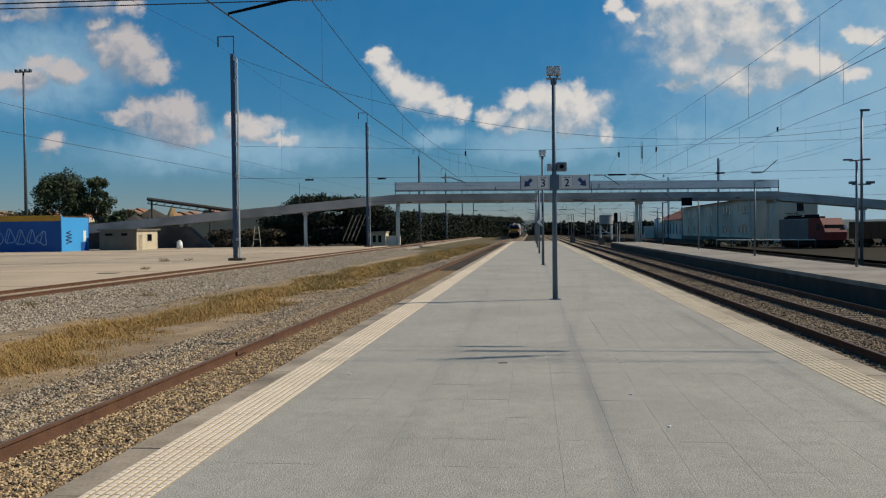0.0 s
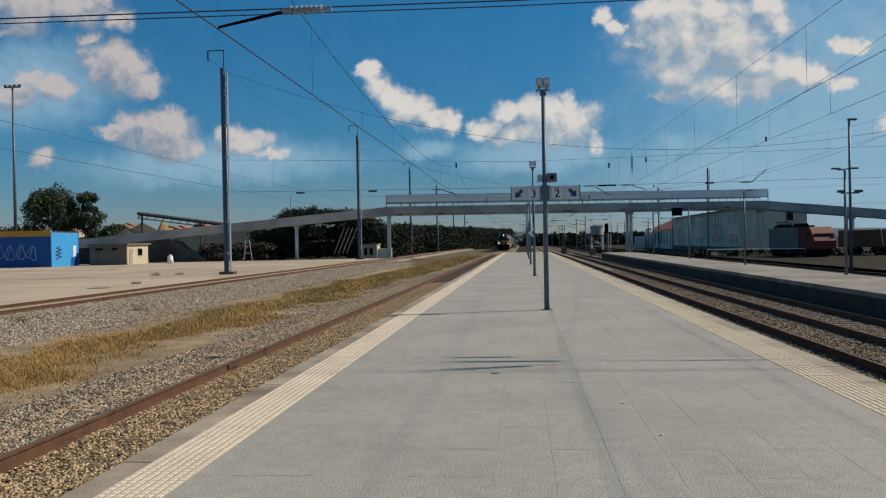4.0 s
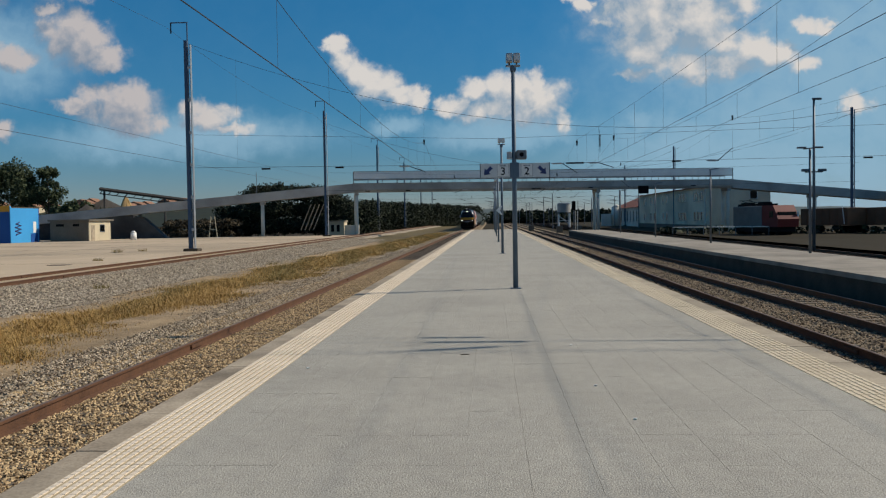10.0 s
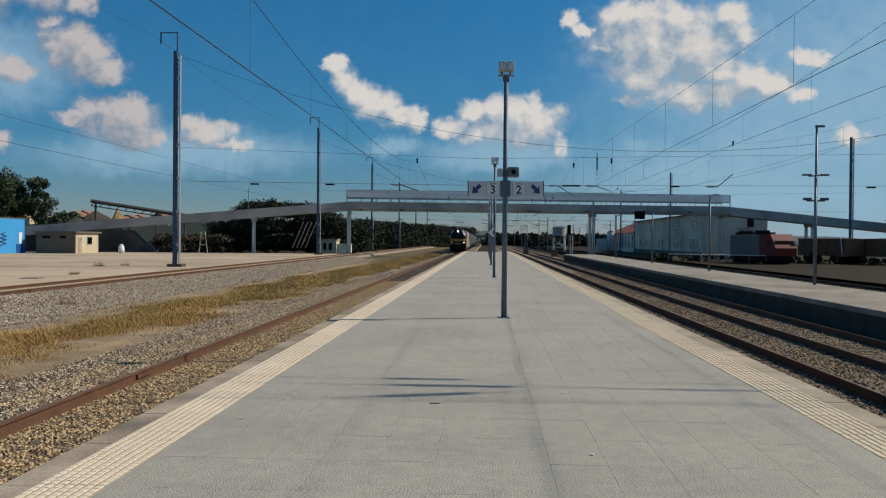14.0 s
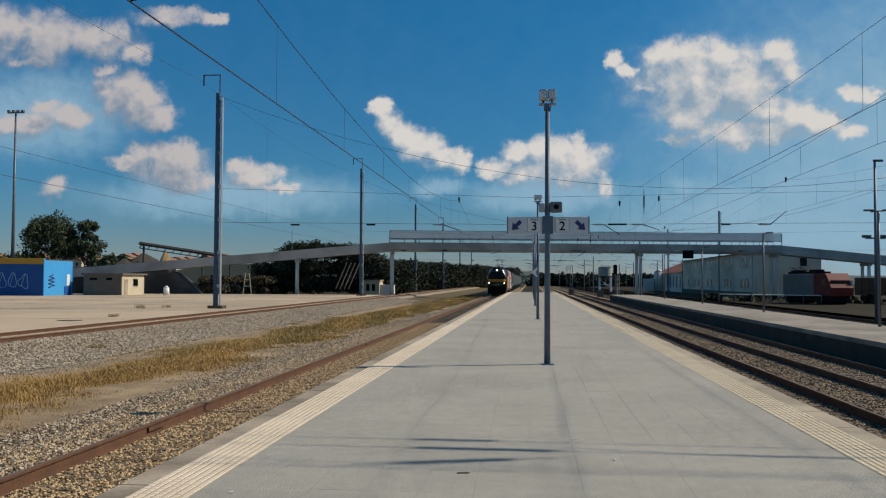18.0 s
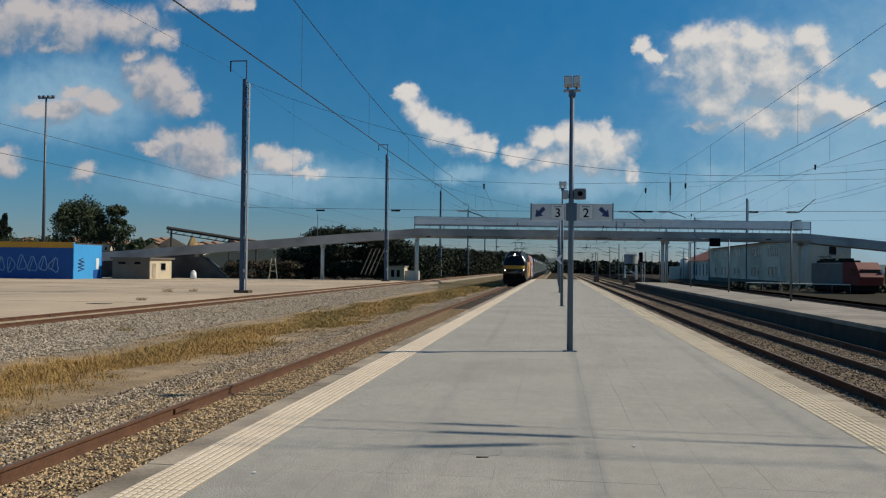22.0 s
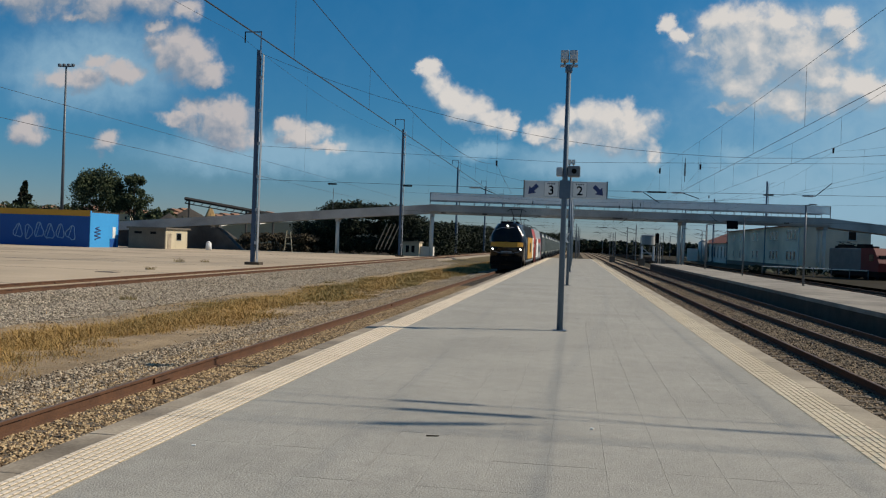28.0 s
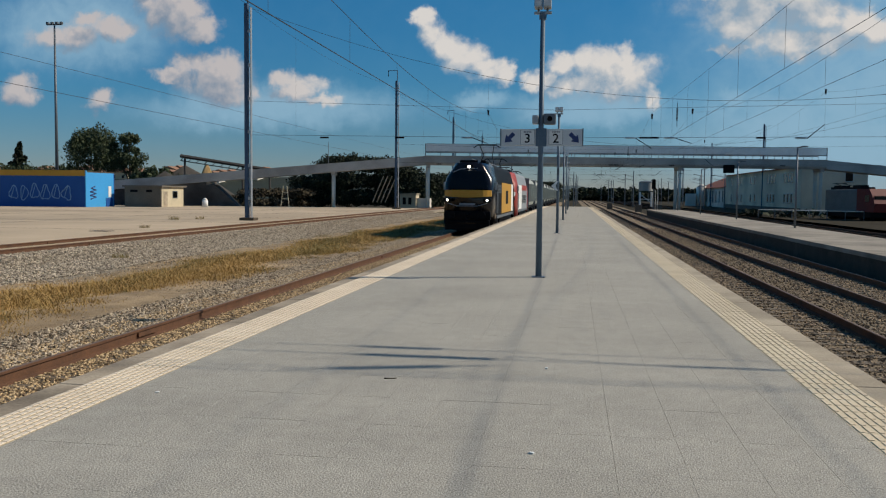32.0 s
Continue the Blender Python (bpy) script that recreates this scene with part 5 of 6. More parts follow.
def tree(x, y, z, h, r, lumps, label, conifer=False, per=330, size=0.20):
    t = thing("tree", label, "tree", x, y, z, group="trees")
    bm = bmesh.new()
    rod(bm, (0, 0, 0), (0.1, 0, h * 0.5), 0.05 * h * 0.5, 0.03 * h * 0.5, 8)
    q = random.Random(int(x * 7 + y))
    for k in range(5):
        a = q.uniform(0, 6.28)
        rod(bm, (0.05, 0, h * q.uniform(0.25, 0.45)), (r * 0.6 * math.cos(a), r * 0.6 * math.sin(a), h * q.uniform(0.6, 0.8)), 0.02 * h * 0.5, 0.05, 6)
    rod(bm, (0.1, 0, h * 0.48), (0, 0, h * 0.85), 0.03 * h * 0.5, 0.05, 6)
    part("trunk", bm, M["bark"], t)
    bl = []
    for k in range(lumps):
        if conifer:
            f = k / lumps
            rr = r * (1 - f) + 0.15
            a = q.uniform(0, 6.28)
            bl.append((0.5 * rr * math.cos(a), 0.5 * rr * math.sin(a), h * (0.15 + 0.83 * f), rr * 0.8, rr * 0.8, h * 0.06))
        else:
            a, e = q.uniform(0, 6.28), q.uniform(-0.7, 1.0)
            d = q.uniform(0.35, 0.75) * r
            cz = h * 0.64 + e * h * 0.27
            d *= math.sqrt(max(0.15, 1 - (e * 0.8) ** 2))
            s = q.uniform(0.26, 0.46) * r
            bl.append((d * math.cos(a), d * math.sin(a), cz, s, s, s * 0.85))
    crown("crown", bl, per, size, M["leaf_dark" if conifer else "leaf"], t)
    return t


def planting():
    tree(-86.0, 152, GROUND, 14.2, 5.6, 30, "broad dark green tree behind the blue building", per=620, size=0.13)
    tree(-79.8, 153, GROUND, 13.4, 3.0, 16, "narrow dark green tree behind the blue building", per=520, size=0.13)
    tree(-115, 172, GROUND, 12.6, 3.0, 16, "dark pointed conifer beyond the yard", True, 300, 0.3)
    for k, (x, y, h, r) in enumerate(((-128, 175, 7, 5), (-122, 168, 7.5, 4.5), (-110, 165, 7, 5), (-104, 170, 7.5, 4.5), (-138, 176, 6.5, 5), (-73.5, 150, 6.5, 4.0), (-68.0, 152, 5.0, 3.6), (-98, 168, 6.0, 4.5), (-146, 172, 7, 5))):
        tree(x, y, GROUND, h, r, 12, "bushy dark green tree at the edge of the yard", per=620, size=0.17)
    # dense dark belt behind the bridge
    r = random.Random(5)

    def belt(name, items, per, size, label):
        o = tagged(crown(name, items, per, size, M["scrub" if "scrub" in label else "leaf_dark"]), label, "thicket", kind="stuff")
        return o

    bl = []
    for k in range(37):
        x = -47 + k * 0.72 + r.uniform(-0.5, 0.5)
        top = float(np.interp(x, [-47, -45, -43, -38, -31, -25.5, -22, -14], [4.5, 5.4, 8.2, 9.3, 8.9, 6.2, 4.2, 4.0]))
        for j in range(3):
            bl.append((x, 147 + r.uniform(0, 10), GROUND + top * (0.2 + 0.32 * j) + r.uniform(-0.2, 0.2), 2.2, 2.6, 1.4))
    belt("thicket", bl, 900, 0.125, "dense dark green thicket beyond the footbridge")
    bl = []
    for k in range(40):
        x = -72 + k * 0.68 + r.uniform(-0.6, 0.6)
        top = (1.8 if x < -58 else 3.8) + 0.8 * noise.noise(Vector((k * 0.3, 4, 0)))
        for j in range(2):
            bl.append((x + 3, 139 + r.uniform(0, 9), GROUND + top * (0.2 + 0.45 * j), 1.8, 2.2, 0.7))
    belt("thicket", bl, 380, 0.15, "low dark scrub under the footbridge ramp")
    bl = []
    for k in range(60):
        x = -33 + k * 0.5 + r.uniform(-0.6, 0.6)
        y = 195 + (x + 33) * 5.2
        top = 7.2 + 1.1 * noise.noise(Vector((k * 0.22, 2, 0)))
        for j in range(3):
            bl.append((x + r.uniform(-4, 0), y + r.uniform(0, 12), GROUND + top * (0.18 + 0.33 * j), 3.2, 3.6, 1.5))
    belt("thicket", bl, 520, 0.18, "dense dark trees lining the track far off")
    bl = []
    for k in range(60):
        x = 2 + k * 1.9 + r.uniform(-1, 1)
        top = 6.0 + 1.4 * noise.noise(Vector((k * 0.3, 7, 0)))
        for j in range(2):
            bl.append((x, 430 + r.uniform(0, 30), GROUND + top * (0.25 + 0.4 * j), 4.5, 4.5, 2.2))
    belt("thicket", bl, 80, 0.8, "dark tree line at the far end of the station")
    bl = []
    for k in range(30):
        bl.append((25 + k * 1.6 + r.uniform(-1, 1), 128 - k * 0.9 + r.uniform(-3, 3), GROUND + 0.4, 1.4, 1.4, 0.6))
    belt("weeds", bl, 40, 0.25, "low dark weeds behind the side platform")


def stones(name, n, xr, yr, zf, size, material, label, power=1.0, share=None):
    """Loose angular stones laid on a bed."""
    x = rng.uniform(*xr, n)
    y = yr[0] + (yr[1] - yr[0]) * rng.uniform(0, 1, n) ** power
    if share is not None:   # thin the stones out by place
        hold = rng.uniform(0, 1, n) < share(x, y)
        x, y = x[hold], y[hold]
        n = len(x)
    z = zf(x)
    s = size * rng.uniform(0.55, 1.35, n)
    base = np.array([(1, 0, 0), (-1, 0, 0), (0, 1, 0), (0, -1, 0), (0, 0, 1), (0, 0, -1)], float)
    tri = np.array([(0, 2, 4), (2, 1, 4), (1, 3, 4), (3, 0, 4), (2, 0, 5), (1, 2, 5), (3, 1, 5), (0, 3, 5)])
    a, b = unit(n), unit(n)
    b -= a * (a * b).sum(1, keepdims=True)
    b /= np.linalg.norm(b, axis=1, keepdims=True)
    rot = np.stack([a, b, np.cross(a, b)], 1)
    v = base[None] * rng.uniform(0.6, 1.25, (n, 6, 1))
    v = np.einsum("nij,njk->nik", v, rot) * s[:, None, None] * [1, 1, 0.75]
    v += np.stack([x, y, z], 1)[:, None]
    f = (tri[None] + np.arange(n)[:, None, None] * 6).reshape(-1, 3)
    return tagged(raw(name, v.reshape(-1, 3), f, material), label, "ballast stones", kind="stuff")


def blades(name, n, pos, hgt, material, label):
    """Thin bent grass blades at pos (n, 3)."""
    a = rng.uniform(0, 6.28, n)
    lean = rng.uniform(0.5, 2.2, n) * hgt
    w = (0.004 + 0.005 * rng.uniform(0, 1, n)) * (1 + np.clip(pos[:, 1] - 20, 0, 80) / 40)
    t = np.stack([np.cos(a), np.sin(a), np.zeros(n)], 1)
    s = np.stack([-np.sin(a), np.cos(a), np.zeros(n)], 1) * w[:, None]
    up = np.array([0, 0, 1.0])
    mid = pos + t * (lean * 0.3)[:, None] + up * (hgt * 0.6)[:, None]
    tip = pos + t * lean[:, None] + up * hgt[:, None]
    v = np.stack([pos - s, pos + s, mid + s * 0.7, mid - s * 0.7, tip], 1).reshape(-1, 3)
    k = np.arange(n)[:, None] * 5
    f4 = (k + [0, 1, 2, 3]).tolist()
    f3 = (k + [3, 2, 4]).tolist()
    return tagged(raw(name, v, f4 + f3, material), label, "grass", kind="stuff")


def ground_cover():
    stones("track_ballast", 92000, (-6.95, -3.0), (3, 52), lambda x: np.full_like(x, RAIL3 - 0.175), 0.024, M["stone_brown"], "loose brownish crushed stone between the rails", 1.7)
    stones("shoulder_ballast", 34000, (-8.2, -5.72), (5, 70), lambda x: np.interp(x, [-8.3, -7.25, -6.93, -5.7], [GROUND + 0.09, GROUND + 0.10, RAIL3 - 0.18, RAIL3 - 0.16]), 0.032, M["stone"], "loose grey crushed stone on the track shoulder", 1.5)
    stones("strewn_stones", 26000, (-9.9, -7.5), (7, 60), lambda x: np.full_like(x, GROUND + 0.075), 0.022, M["stone"], "stray crushed stones strewn over the bare soil", 1.5, lambda x, y: np.clip((x + 9.7) / 2.0, 0.05, 1) * (0.55 + 0.45 * np.sin(1.9 * x + 0.8 * y) * np.sin(0.7 * y)))
    stones("strewn_stones", 14000, (-14.6, -12.2), (12, 70), lambda x: np.full_like(x, GROUND + 0.08), 0.028, M["stone_pale"], "stray pale stones at the foot of the siding", 1.4, lambda x, y: np.clip((-12.0 - x) / 2.2, 0.05, 1))
    stones("siding_ballast", 56000, (-17.1, -13.4), (12, 110), lambda x: np.interp(x, [-17.1, -16.3, -15.5, -13.0], [SIDING - 0.15, SIDING - 0.15, -0.76, GROUND + 0.10]), 0.040, M["stone_pale"], "loose pale crushed stone beside the siding", 1.4)
    stones("right_ballast", 40000, (4.3, 10.9), (9, 75), lambda x: np.full_like(x, RAIL - 0.178), 0.034, M["stone_right"], "loose brown crushed stone between the tracks", 1.5)
    n = 420000
    y = 9 + 150 * rng.uniform(0, 1, n) ** 1.6
    mid = np.interp(y, [9, 24, 36, 60, 100, 160], [-10.6, -10.8, -10.6, -10.4, -9.4, -8.6])
    half = np.interp(y, [9, 24, 36, 60, 100, 160], [1.3, 1.6, 1.9, 2.2, 2.0, 1.6])
    u = rng.uniform(-1.25, 1.25, n)
    x = mid + half * u + 0.35 * np.sin(y * 0.5) + 0.22 * np.sin(y * 1.3) + rng.normal(0, 0.25, n)
    patch = np.sin(x * 2.1 + 1.3 * np.sin(y * 0.7)) * 0.6 + np.sin(y * 0.55 + 1.7 * np.sin(x * 0.9)) * 0.5 + 0.4 * np.sin(y * 2.3 - x * 1.6) + 0.3 * np.sin(y * 4.1 + x * 3.7)
    cover = 1.14 - np.abs(u) ** 1.8 + 0.42 * patch
    keep = cover > rng.uniform(0, 0.9, n)
    x, y, cover = x[keep], y[keep], cover[keep]
    tall = 0.35 + 0.65 * np.clip(cover, 0, 1.2)
    hgt = (0.03 + 0.08 * rng.uniform(0, 1, len(x)) + 0.20 * rng.uniform(0, 1, len(x)) ** 10) * tall
    olive = rng.uniform(0, 1, len(x)) < np.clip((y - 22) / 34, 0.04, 0.55) + 0.25 * np.sin(x * 1.7 + y * 0.3) * np.clip((y - 12) / 20, 0, 1)
    z = GROUND + 0.055 + 0.04 * np.sin(x * 1.3 + np.sin(y * 0.4)) * np.cos(y * 0.31)
    for nm, sel, mt, lb in (("dry_grass", ~olive, "grass_dry", "strip of dry orange-yellow grass between the tracks"), ("olive_grass", olive, "grass_olive", "olive green tufts among the dry grass")):
        blades(nm, int(sel.sum()), np.stack([x, y, z], 1)[sel], hgt[sel], M[mt], lb)
    n = 9000
    y = 6 + 110 * rng.uniform(0, 1, n) ** 1.4
    x = rng.uniform(-17.5, -7.6, n)
    keep = np.sin(x * 3.0) + np.sin(y * 1.7 + 2) + np.sin(x * 1.1 - y * 0.6) > 1.3
    x, y = x[keep], y[keep]
    blades("sparse_weeds", len(x), np.stack([x, y, np.full_like(x, GROUND + 0.03) + np.clip((-13 - x) / 5, 0, 1) * 0.28], 1), rng.uniform(0.05, 0.22, len(x)), M["grass_dry"], "sparse dry weeds on the bare soil")
    # weeds pushing through the yard and a bush beside the gravel
    for x, y, r, h in ((-27.6, 62.7, 0.4, 0.55), (-26.4, 64.5, 0.35, 0.4), (-22.6, 48.7, 0.3, 0.35), (-16.0, 26.0, 0.25, 0.55), (-14.3, 31, 0.3, 0.3), (-13.2, 52, 0.4, 0.4), (-12.4, 45, 0.3, 0.35), (-47, 66, 0.5, 0.5)):
        n = 110
        a, d = rng.uniform(0, 6.28, n), r * np.sqrt(rng.uniform(0, 1, n))
        zz = YARD if x < -21 else (YARD - 0.25 if x < -14 else GROUND)
        o = blades("weed_clump", n, np.stack([d * np.cos(a), d * np.sin(a), np.zeros(n)], 1), rng.uniform(0.2, 0.7, n) * h, M["grass_olive"], "small dry brown weed clump" if x < -21 else "small green weed clump")
        o.location = (x, y, zz)
        o["kind"] = "thing"
        o["category"] = "weed"


# ---- the train ----

TRAIN = []   # (object, metres behind the front, wheels)
SPEED, FRONT_AT_END = 5.85, 52.6


def bogie(parent, y, wheels, n=2, r=0.5):
    b = part("bogie", B((-1.2, 1.2, y - 1.9, y + 1.9, 0.45, 0.95), bevel=0.04), M["black"], parent)
    part("side_frame", B((1.2, 1.3, y - 1.7, y + 1.7, 0.35, 0.75), bevel=0.03), M["black"], b)
    part("side_frame", B((-1.3, -1.2, y - 1.7, y + 1.7, 0.35, 0.75), bevel=0.03), M["black"], b)
    for k in range(n):
        yy = y + (k - (n - 1) / 2) * 2.6 / max(1, n - 1)
        w = part("wheelset", R(((-0.95, 0, 0), (-0.80, 0, 0), r, r, 18), ((0.80, 0, 0), (0.95, 0, 0), r, r, 18), ((-0.8, 0, 0), (0.8, 0, 0), 0.09, 0.09, 8)), M["black"], parent)
        w.matrix_basis = pose(0, yy, r)
        wheels.append((w, yy, r))


def pantograph(parent, y, h):
    """Half-scissor current collector; h is the head's height over the rail."""
    p = part("pantograph", R(((-0.55, y - 0.6, 4.25), (-0.3, y + 0.7, (h + 4.25) / 2), 0.035, 0.035, 6), ((0.55, y - 0.6, 4.25), (0.3, y + 0.7, (h + 4.25) / 2), 0.035, 0.035, 6), ((-0.3, y + 0.7, (h + 4.25) / 2), (-0.5, y - 0.3, h - 0.08), 0.03, 0.03, 6), ((0.3, y + 0.7, (h + 4.25) / 2), (0.5, y - 0.3, h - 0.08), 0.03, 0.03, 6), ((-0.6, y - 0.6, 4.22), (0.6, y - 0.6, 4.22), 0.04, 0.04, 6)), M["black"], parent)
    part("collector_head", R(((-0.65, y - 0.4, h - 0.05), (0.65, y - 0.4, h - 0.05), 0.03, 0.03, 6), ((-0.65, y - 0.1, h - 0.05), (0.65, y - 0.1, h - 0.05), 0.03, 0.03, 6), ((-0.95, y - 0.25, h - 0.25), (-0.65, y - 0.25, h - 0.05), 0.03, 0.03, 6), ((0.65, y - 0.25, h - 0.05), (0.95, y - 0.25, h - 0.25), 0.03, 0.03, 6)), M["black"], p)
    for x in (-0.6, 0.6):
        part("foot_insulator", R(((x, y - 0.6, 4.0), (x, y - 0.6, 4.25), 0.08, 0.06, 10)), M["galv"], p)


def loft(sections, closed=True):
    """A skin through equal rings of points, capped at both ends."""
    bm = bmesh.new()
    rings = [[bm.verts.new(p) for p in s] for s in sections]
    n = len(rings[0])
    for a, b in zip(rings, rings[1:]):
        for i in range(n):
            bm.faces.new((a[i], a[(i + 1) % n], b[(i + 1) % n], b[i]))
    bm.faces.new(rings[0][::-1])
    bm.faces.new(rings[-1])
    bmesh.ops.recalc_face_normals(bm, faces=bm.faces)
    return bm


def ring(y, w, z0, z1, top, y_top=None, crown_z=0.0):
    """Body section: upright sides and a rounded roof; y_top shifts the upper points along the line."""
    yt = y if y_top is None else y_top
    pts = [(-w, z0, 0), (-w, z1, 0.55), (-w + 0.06, z1 + 0.35, 0.75), (-top - 0.12, 3.85, 0.95), (-top, 4.05, 1.0), (-top * 0.5, 4.12 + crown_z, 1.0),
           (top * 0.5, 4.12 + crown_z, 1.0), (top, 4.05, 1.0), (top + 0.12, 3.85, 0.95), (w - 0.06, z1 + 0.35, 0.75), (w, z1, 0.55), (w, z0, 0)]
    return [(x, y + (yt - y) * k, z) for x, z, k in pts]


def engine(first):
    lb = "black locomotive with a yellow nose band and yellow side panel" if first else "red, white and grey locomotive coupled second"
    e = thing("locomotive", lb, "locomotive", T3, 0, RAIL3)
    L, wheels = 19.6, []
    side = M["black"] if first else M["grey_livery"]
    # cab nose: raked screen, then the body
    part("cab", loft([ring(-0.06, 1.14, 0.55, 2.75, 0.62, 0.9), ring(0.08, 1.34, 0.52, 2.80, 0.72, 1.0), ring(0.40, 1.43, 0.5, 2.85, 0.82, 1.25), ring(1.6, 1.44, 0.5, 2.85, 0.98, 2.0), ring(3.2, 1.43, 0.5, 2.8, 1.08)]), M["cab_black"] if first else M["red"], e, "rounded dark cab" if first else "red cab", smooth=True)
    part("body", loft([ring(3.2, 1.425, 0.75, 2.8, 1.08), ring(L - 2.6, 1.425, 0.75, 2.8, 1.08)]), side, e)
    part("rear_cab", loft([ring(L - 2.6, 1.43, 0.6, 2.8, 1.08), ring(L - 0.3, 1.38, 0.6, 2.6, 0.98, L - 0.8)]), M["black"] if first else M["red"], e, smooth=True)
    # windscreen follows the rake
    bm = bmesh.new()
    for x0, x1 in ((-1.16, 1.16),):
        v = [bm.verts.new(p) for p in ((x0, 0.14, 2.55), (x1, 0.14, 2.55), (x1 * 0.80, 0.66, 3.58), (x0 * 0.80, 0.66, 3.58))]
        bm.faces.new(v)
    r = bmesh.ops.extrude_face_region(bm, geom=list(bm.faces))
    for g in r["geom"]:
        if isinstance(g, bmesh.types.BMVert):
            g.co.y += 0.5
    bmesh.ops.recalc_face_normals(bm, faces=bm.faces)
    # highlight along the windscreen's top edge, modelled as pale rods
    part("screen_glint", R(((-0.95, 0.62, 3.50), (-0.5, 0.66, 3.70), 0.018, 0.018, 6), ((-0.5, 0.66, 3.70), (0.5, 0.66, 3.74), 0.018, 0.018, 6)), M["grey_livery"], e, "pale rods standing in for the glint over the windscreen")
    part("nose_trim", R(((-1.15, 0.0, 1.72), (-0.6, -0.09, 1.56), 0.02, 0.02, 6), ((-0.6, -0.09, 1.56), (0.6, -0.09, 1.56), 0.02, 0.02, 6), ((0.6, -0.09, 1.56), (1.15, 0.0, 1.72), 0.02, 0.02, 6)), M["grey_livery"], e, "thin grey trim line")
    ws = part("windscreen", bm, M["glass"], e, "dark raked windscreen")
    part("wiper", R(((-0.5, 0.2, 2.62), (-0.35, 0.55, 3.25), 0.015, 0.015, 5), ((0.5, 0.2, 2.62), (0.35, 0.55, 3.25), 0.015, 0.015, 5)), M["black"], ws)
    # nose band, dipping in the middle
    bm = bmesh.new()
    pts = []
    for k in range(13):
        x = -1.36 + 2.72 * k / 12
        c = 1 - (abs(x) / 1.36) ** 2
        yb = -0.05 * c + (0.28 if abs(x) > 1.3 else 0.10 if abs(x) > 1.1 else 0.0)
        pts.append((x, yb, 2.12 - 0.07 * c, 2.46 + 0.02 * c))
    a = [bm.verts.new((x, y - 0.03, z0)) for x, y, z0, z1 in pts]
    b = [bm.verts.new((x, y - 0.03, z1)) for x, y, z0, z1 in pts]
    for k in range(12):
        bm.faces.new((a[k], a[k + 1], b[k + 1], b[k]))
    rr = bmesh.ops.extrude_face_region(bm, geom=list(bm.faces))
    for g in rr["geom"]:
        if isinstance(g, bmesh.types.BMVert):
            g.co.y += 0.35
    bmesh.ops.recalc_face_normals(bm, faces=bm.faces)
    part("nose_band", bm, M["yellow" if first else "white"], e, "yellow band across the nose" if first else "")
    part("number_plate", B((-0.45, 0.45, -0.07, -0.02, 1.62, 1.72)), M["grey_livery"], e, "small pale plate with unreadable bars")
    # lamps
    for x in (-1.16, 1.16):
        hs = part("lamp_housing", B((x - 0.2, x + 0.2, -0.06, 0.3, 1.78, 2.0), bevel=0.04), M["black"], e)
        part("headlamp", R(((x, -0.085, 1.89), (x, -0.05, 1.89), 0.06, 0.06, 14)), M["lamp"] if first else M["glass"], hs, "lit headlamp" if first else "")
    hs = part("lamp_housing", B((-0.25, 0.25, 0.75, 1.3, 3.72, 3.95), bevel=0.04), M["black"], e)
    part("headlamp", R(((0, 0.70, 3.84), (0, 0.76, 3.84), 0.075, 0.075, 14)), M["lamp"] if first else M["glass"], hs, "lit top headlamp" if first else "")
    # skirt, buffers and coupling
    part("snow_plough", B((-1.3, 1.3, -0.05, 0.35, 0.18, 0.75), bevel=0.06), M["black"], e)
    part("buffer_beam", B((-1.35, 1.35, -0.02, 0.5, 0.75, 1.25), bevel=0.05), M["black"], e)
    for x in (-0.88, 0.88):
        bf = part("buffer", R(((x, -0.5, 1.05), (x, 0.0, 1.05), 0.09, 0.11, 12)), M["black"], e)
        part("buffer_plate", R(((x, -0.56, 1.05), (x, -0.5, 1.05), 0.23, 0.23, 18)), M["black"], bf)
    part("coupling_hook", R(((0, -0.35, 1.02), (0, 0, 1.02), 0.06, 0.08, 8), ((0, -0.33, 1.02), (0, -0.33, 0.6), 0.04, 0.04, 6)), M["black"], e)
    # cab side windows, doors and handrails
    for s in (-1, 1):
        xw = s * 1.435
        part("cab_side_window", B((xw - 0.012, xw + 0.012, 1.75, 2.6, 2.35, 3.0), bevel=0.01), M["glass"], e)
        part("cab_door", B((xw - 0.012, xw + 0.012, 2.72, 3.25, 1.0, 3.0), bevel=0.01), side, e)
        part("grab_rail", R(((xw + s * 0.05, 2.66, 1.1), (xw + s * 0.05, 2.66, 2.4), 0.02, 0.02, 6), ((xw + s * 0.05, 3.32, 1.1), (xw + s * 0.05, 3.32, 2.4), 0.02, 0.02, 6)), M["galv"], e)
        part("mirror", B((xw + s * 0.02, xw + s * 0.16, 1.35, 1.45, 2.5, 2.95), bevel=0.02), M["galv"], e, "bright wing mirror")
        xs = s * 1.432
        if first:
            part("side_panel", B((xs - 0.012, xs + 0.012, 6.6, 15.0, 1.02, 3.0), bevel=0.01), M["yellow"], e, "large yellow side panel")
            part("panel_emblem", B((xs - 0.02, xs + 0.02, 10.0, 12.0, 1.6, 2.5), bevel=0.02), M["black"], e, "dark plain emblem on the panel")
            part("side_panel", B((xs - 0.012, xs + 0.012, 15.2, 16.9, 1.02, 3.0), bevel=0.01), M["white"], e)
            part("grille", B(*[(xs - 0.015, xs + 0.015, 3.7, 6.4, 2.35 + k * 0.09, 2.39 + k * 0.09) for k in range(6)]), M["grey_steel"], e, "side louvre grille")
        else:
            part("side_panel", B((xs - 0.012, xs + 0.012, 3.3, 8.0, 1.0, 3.05), bevel=0.01), M["white"], e, "white side panel")
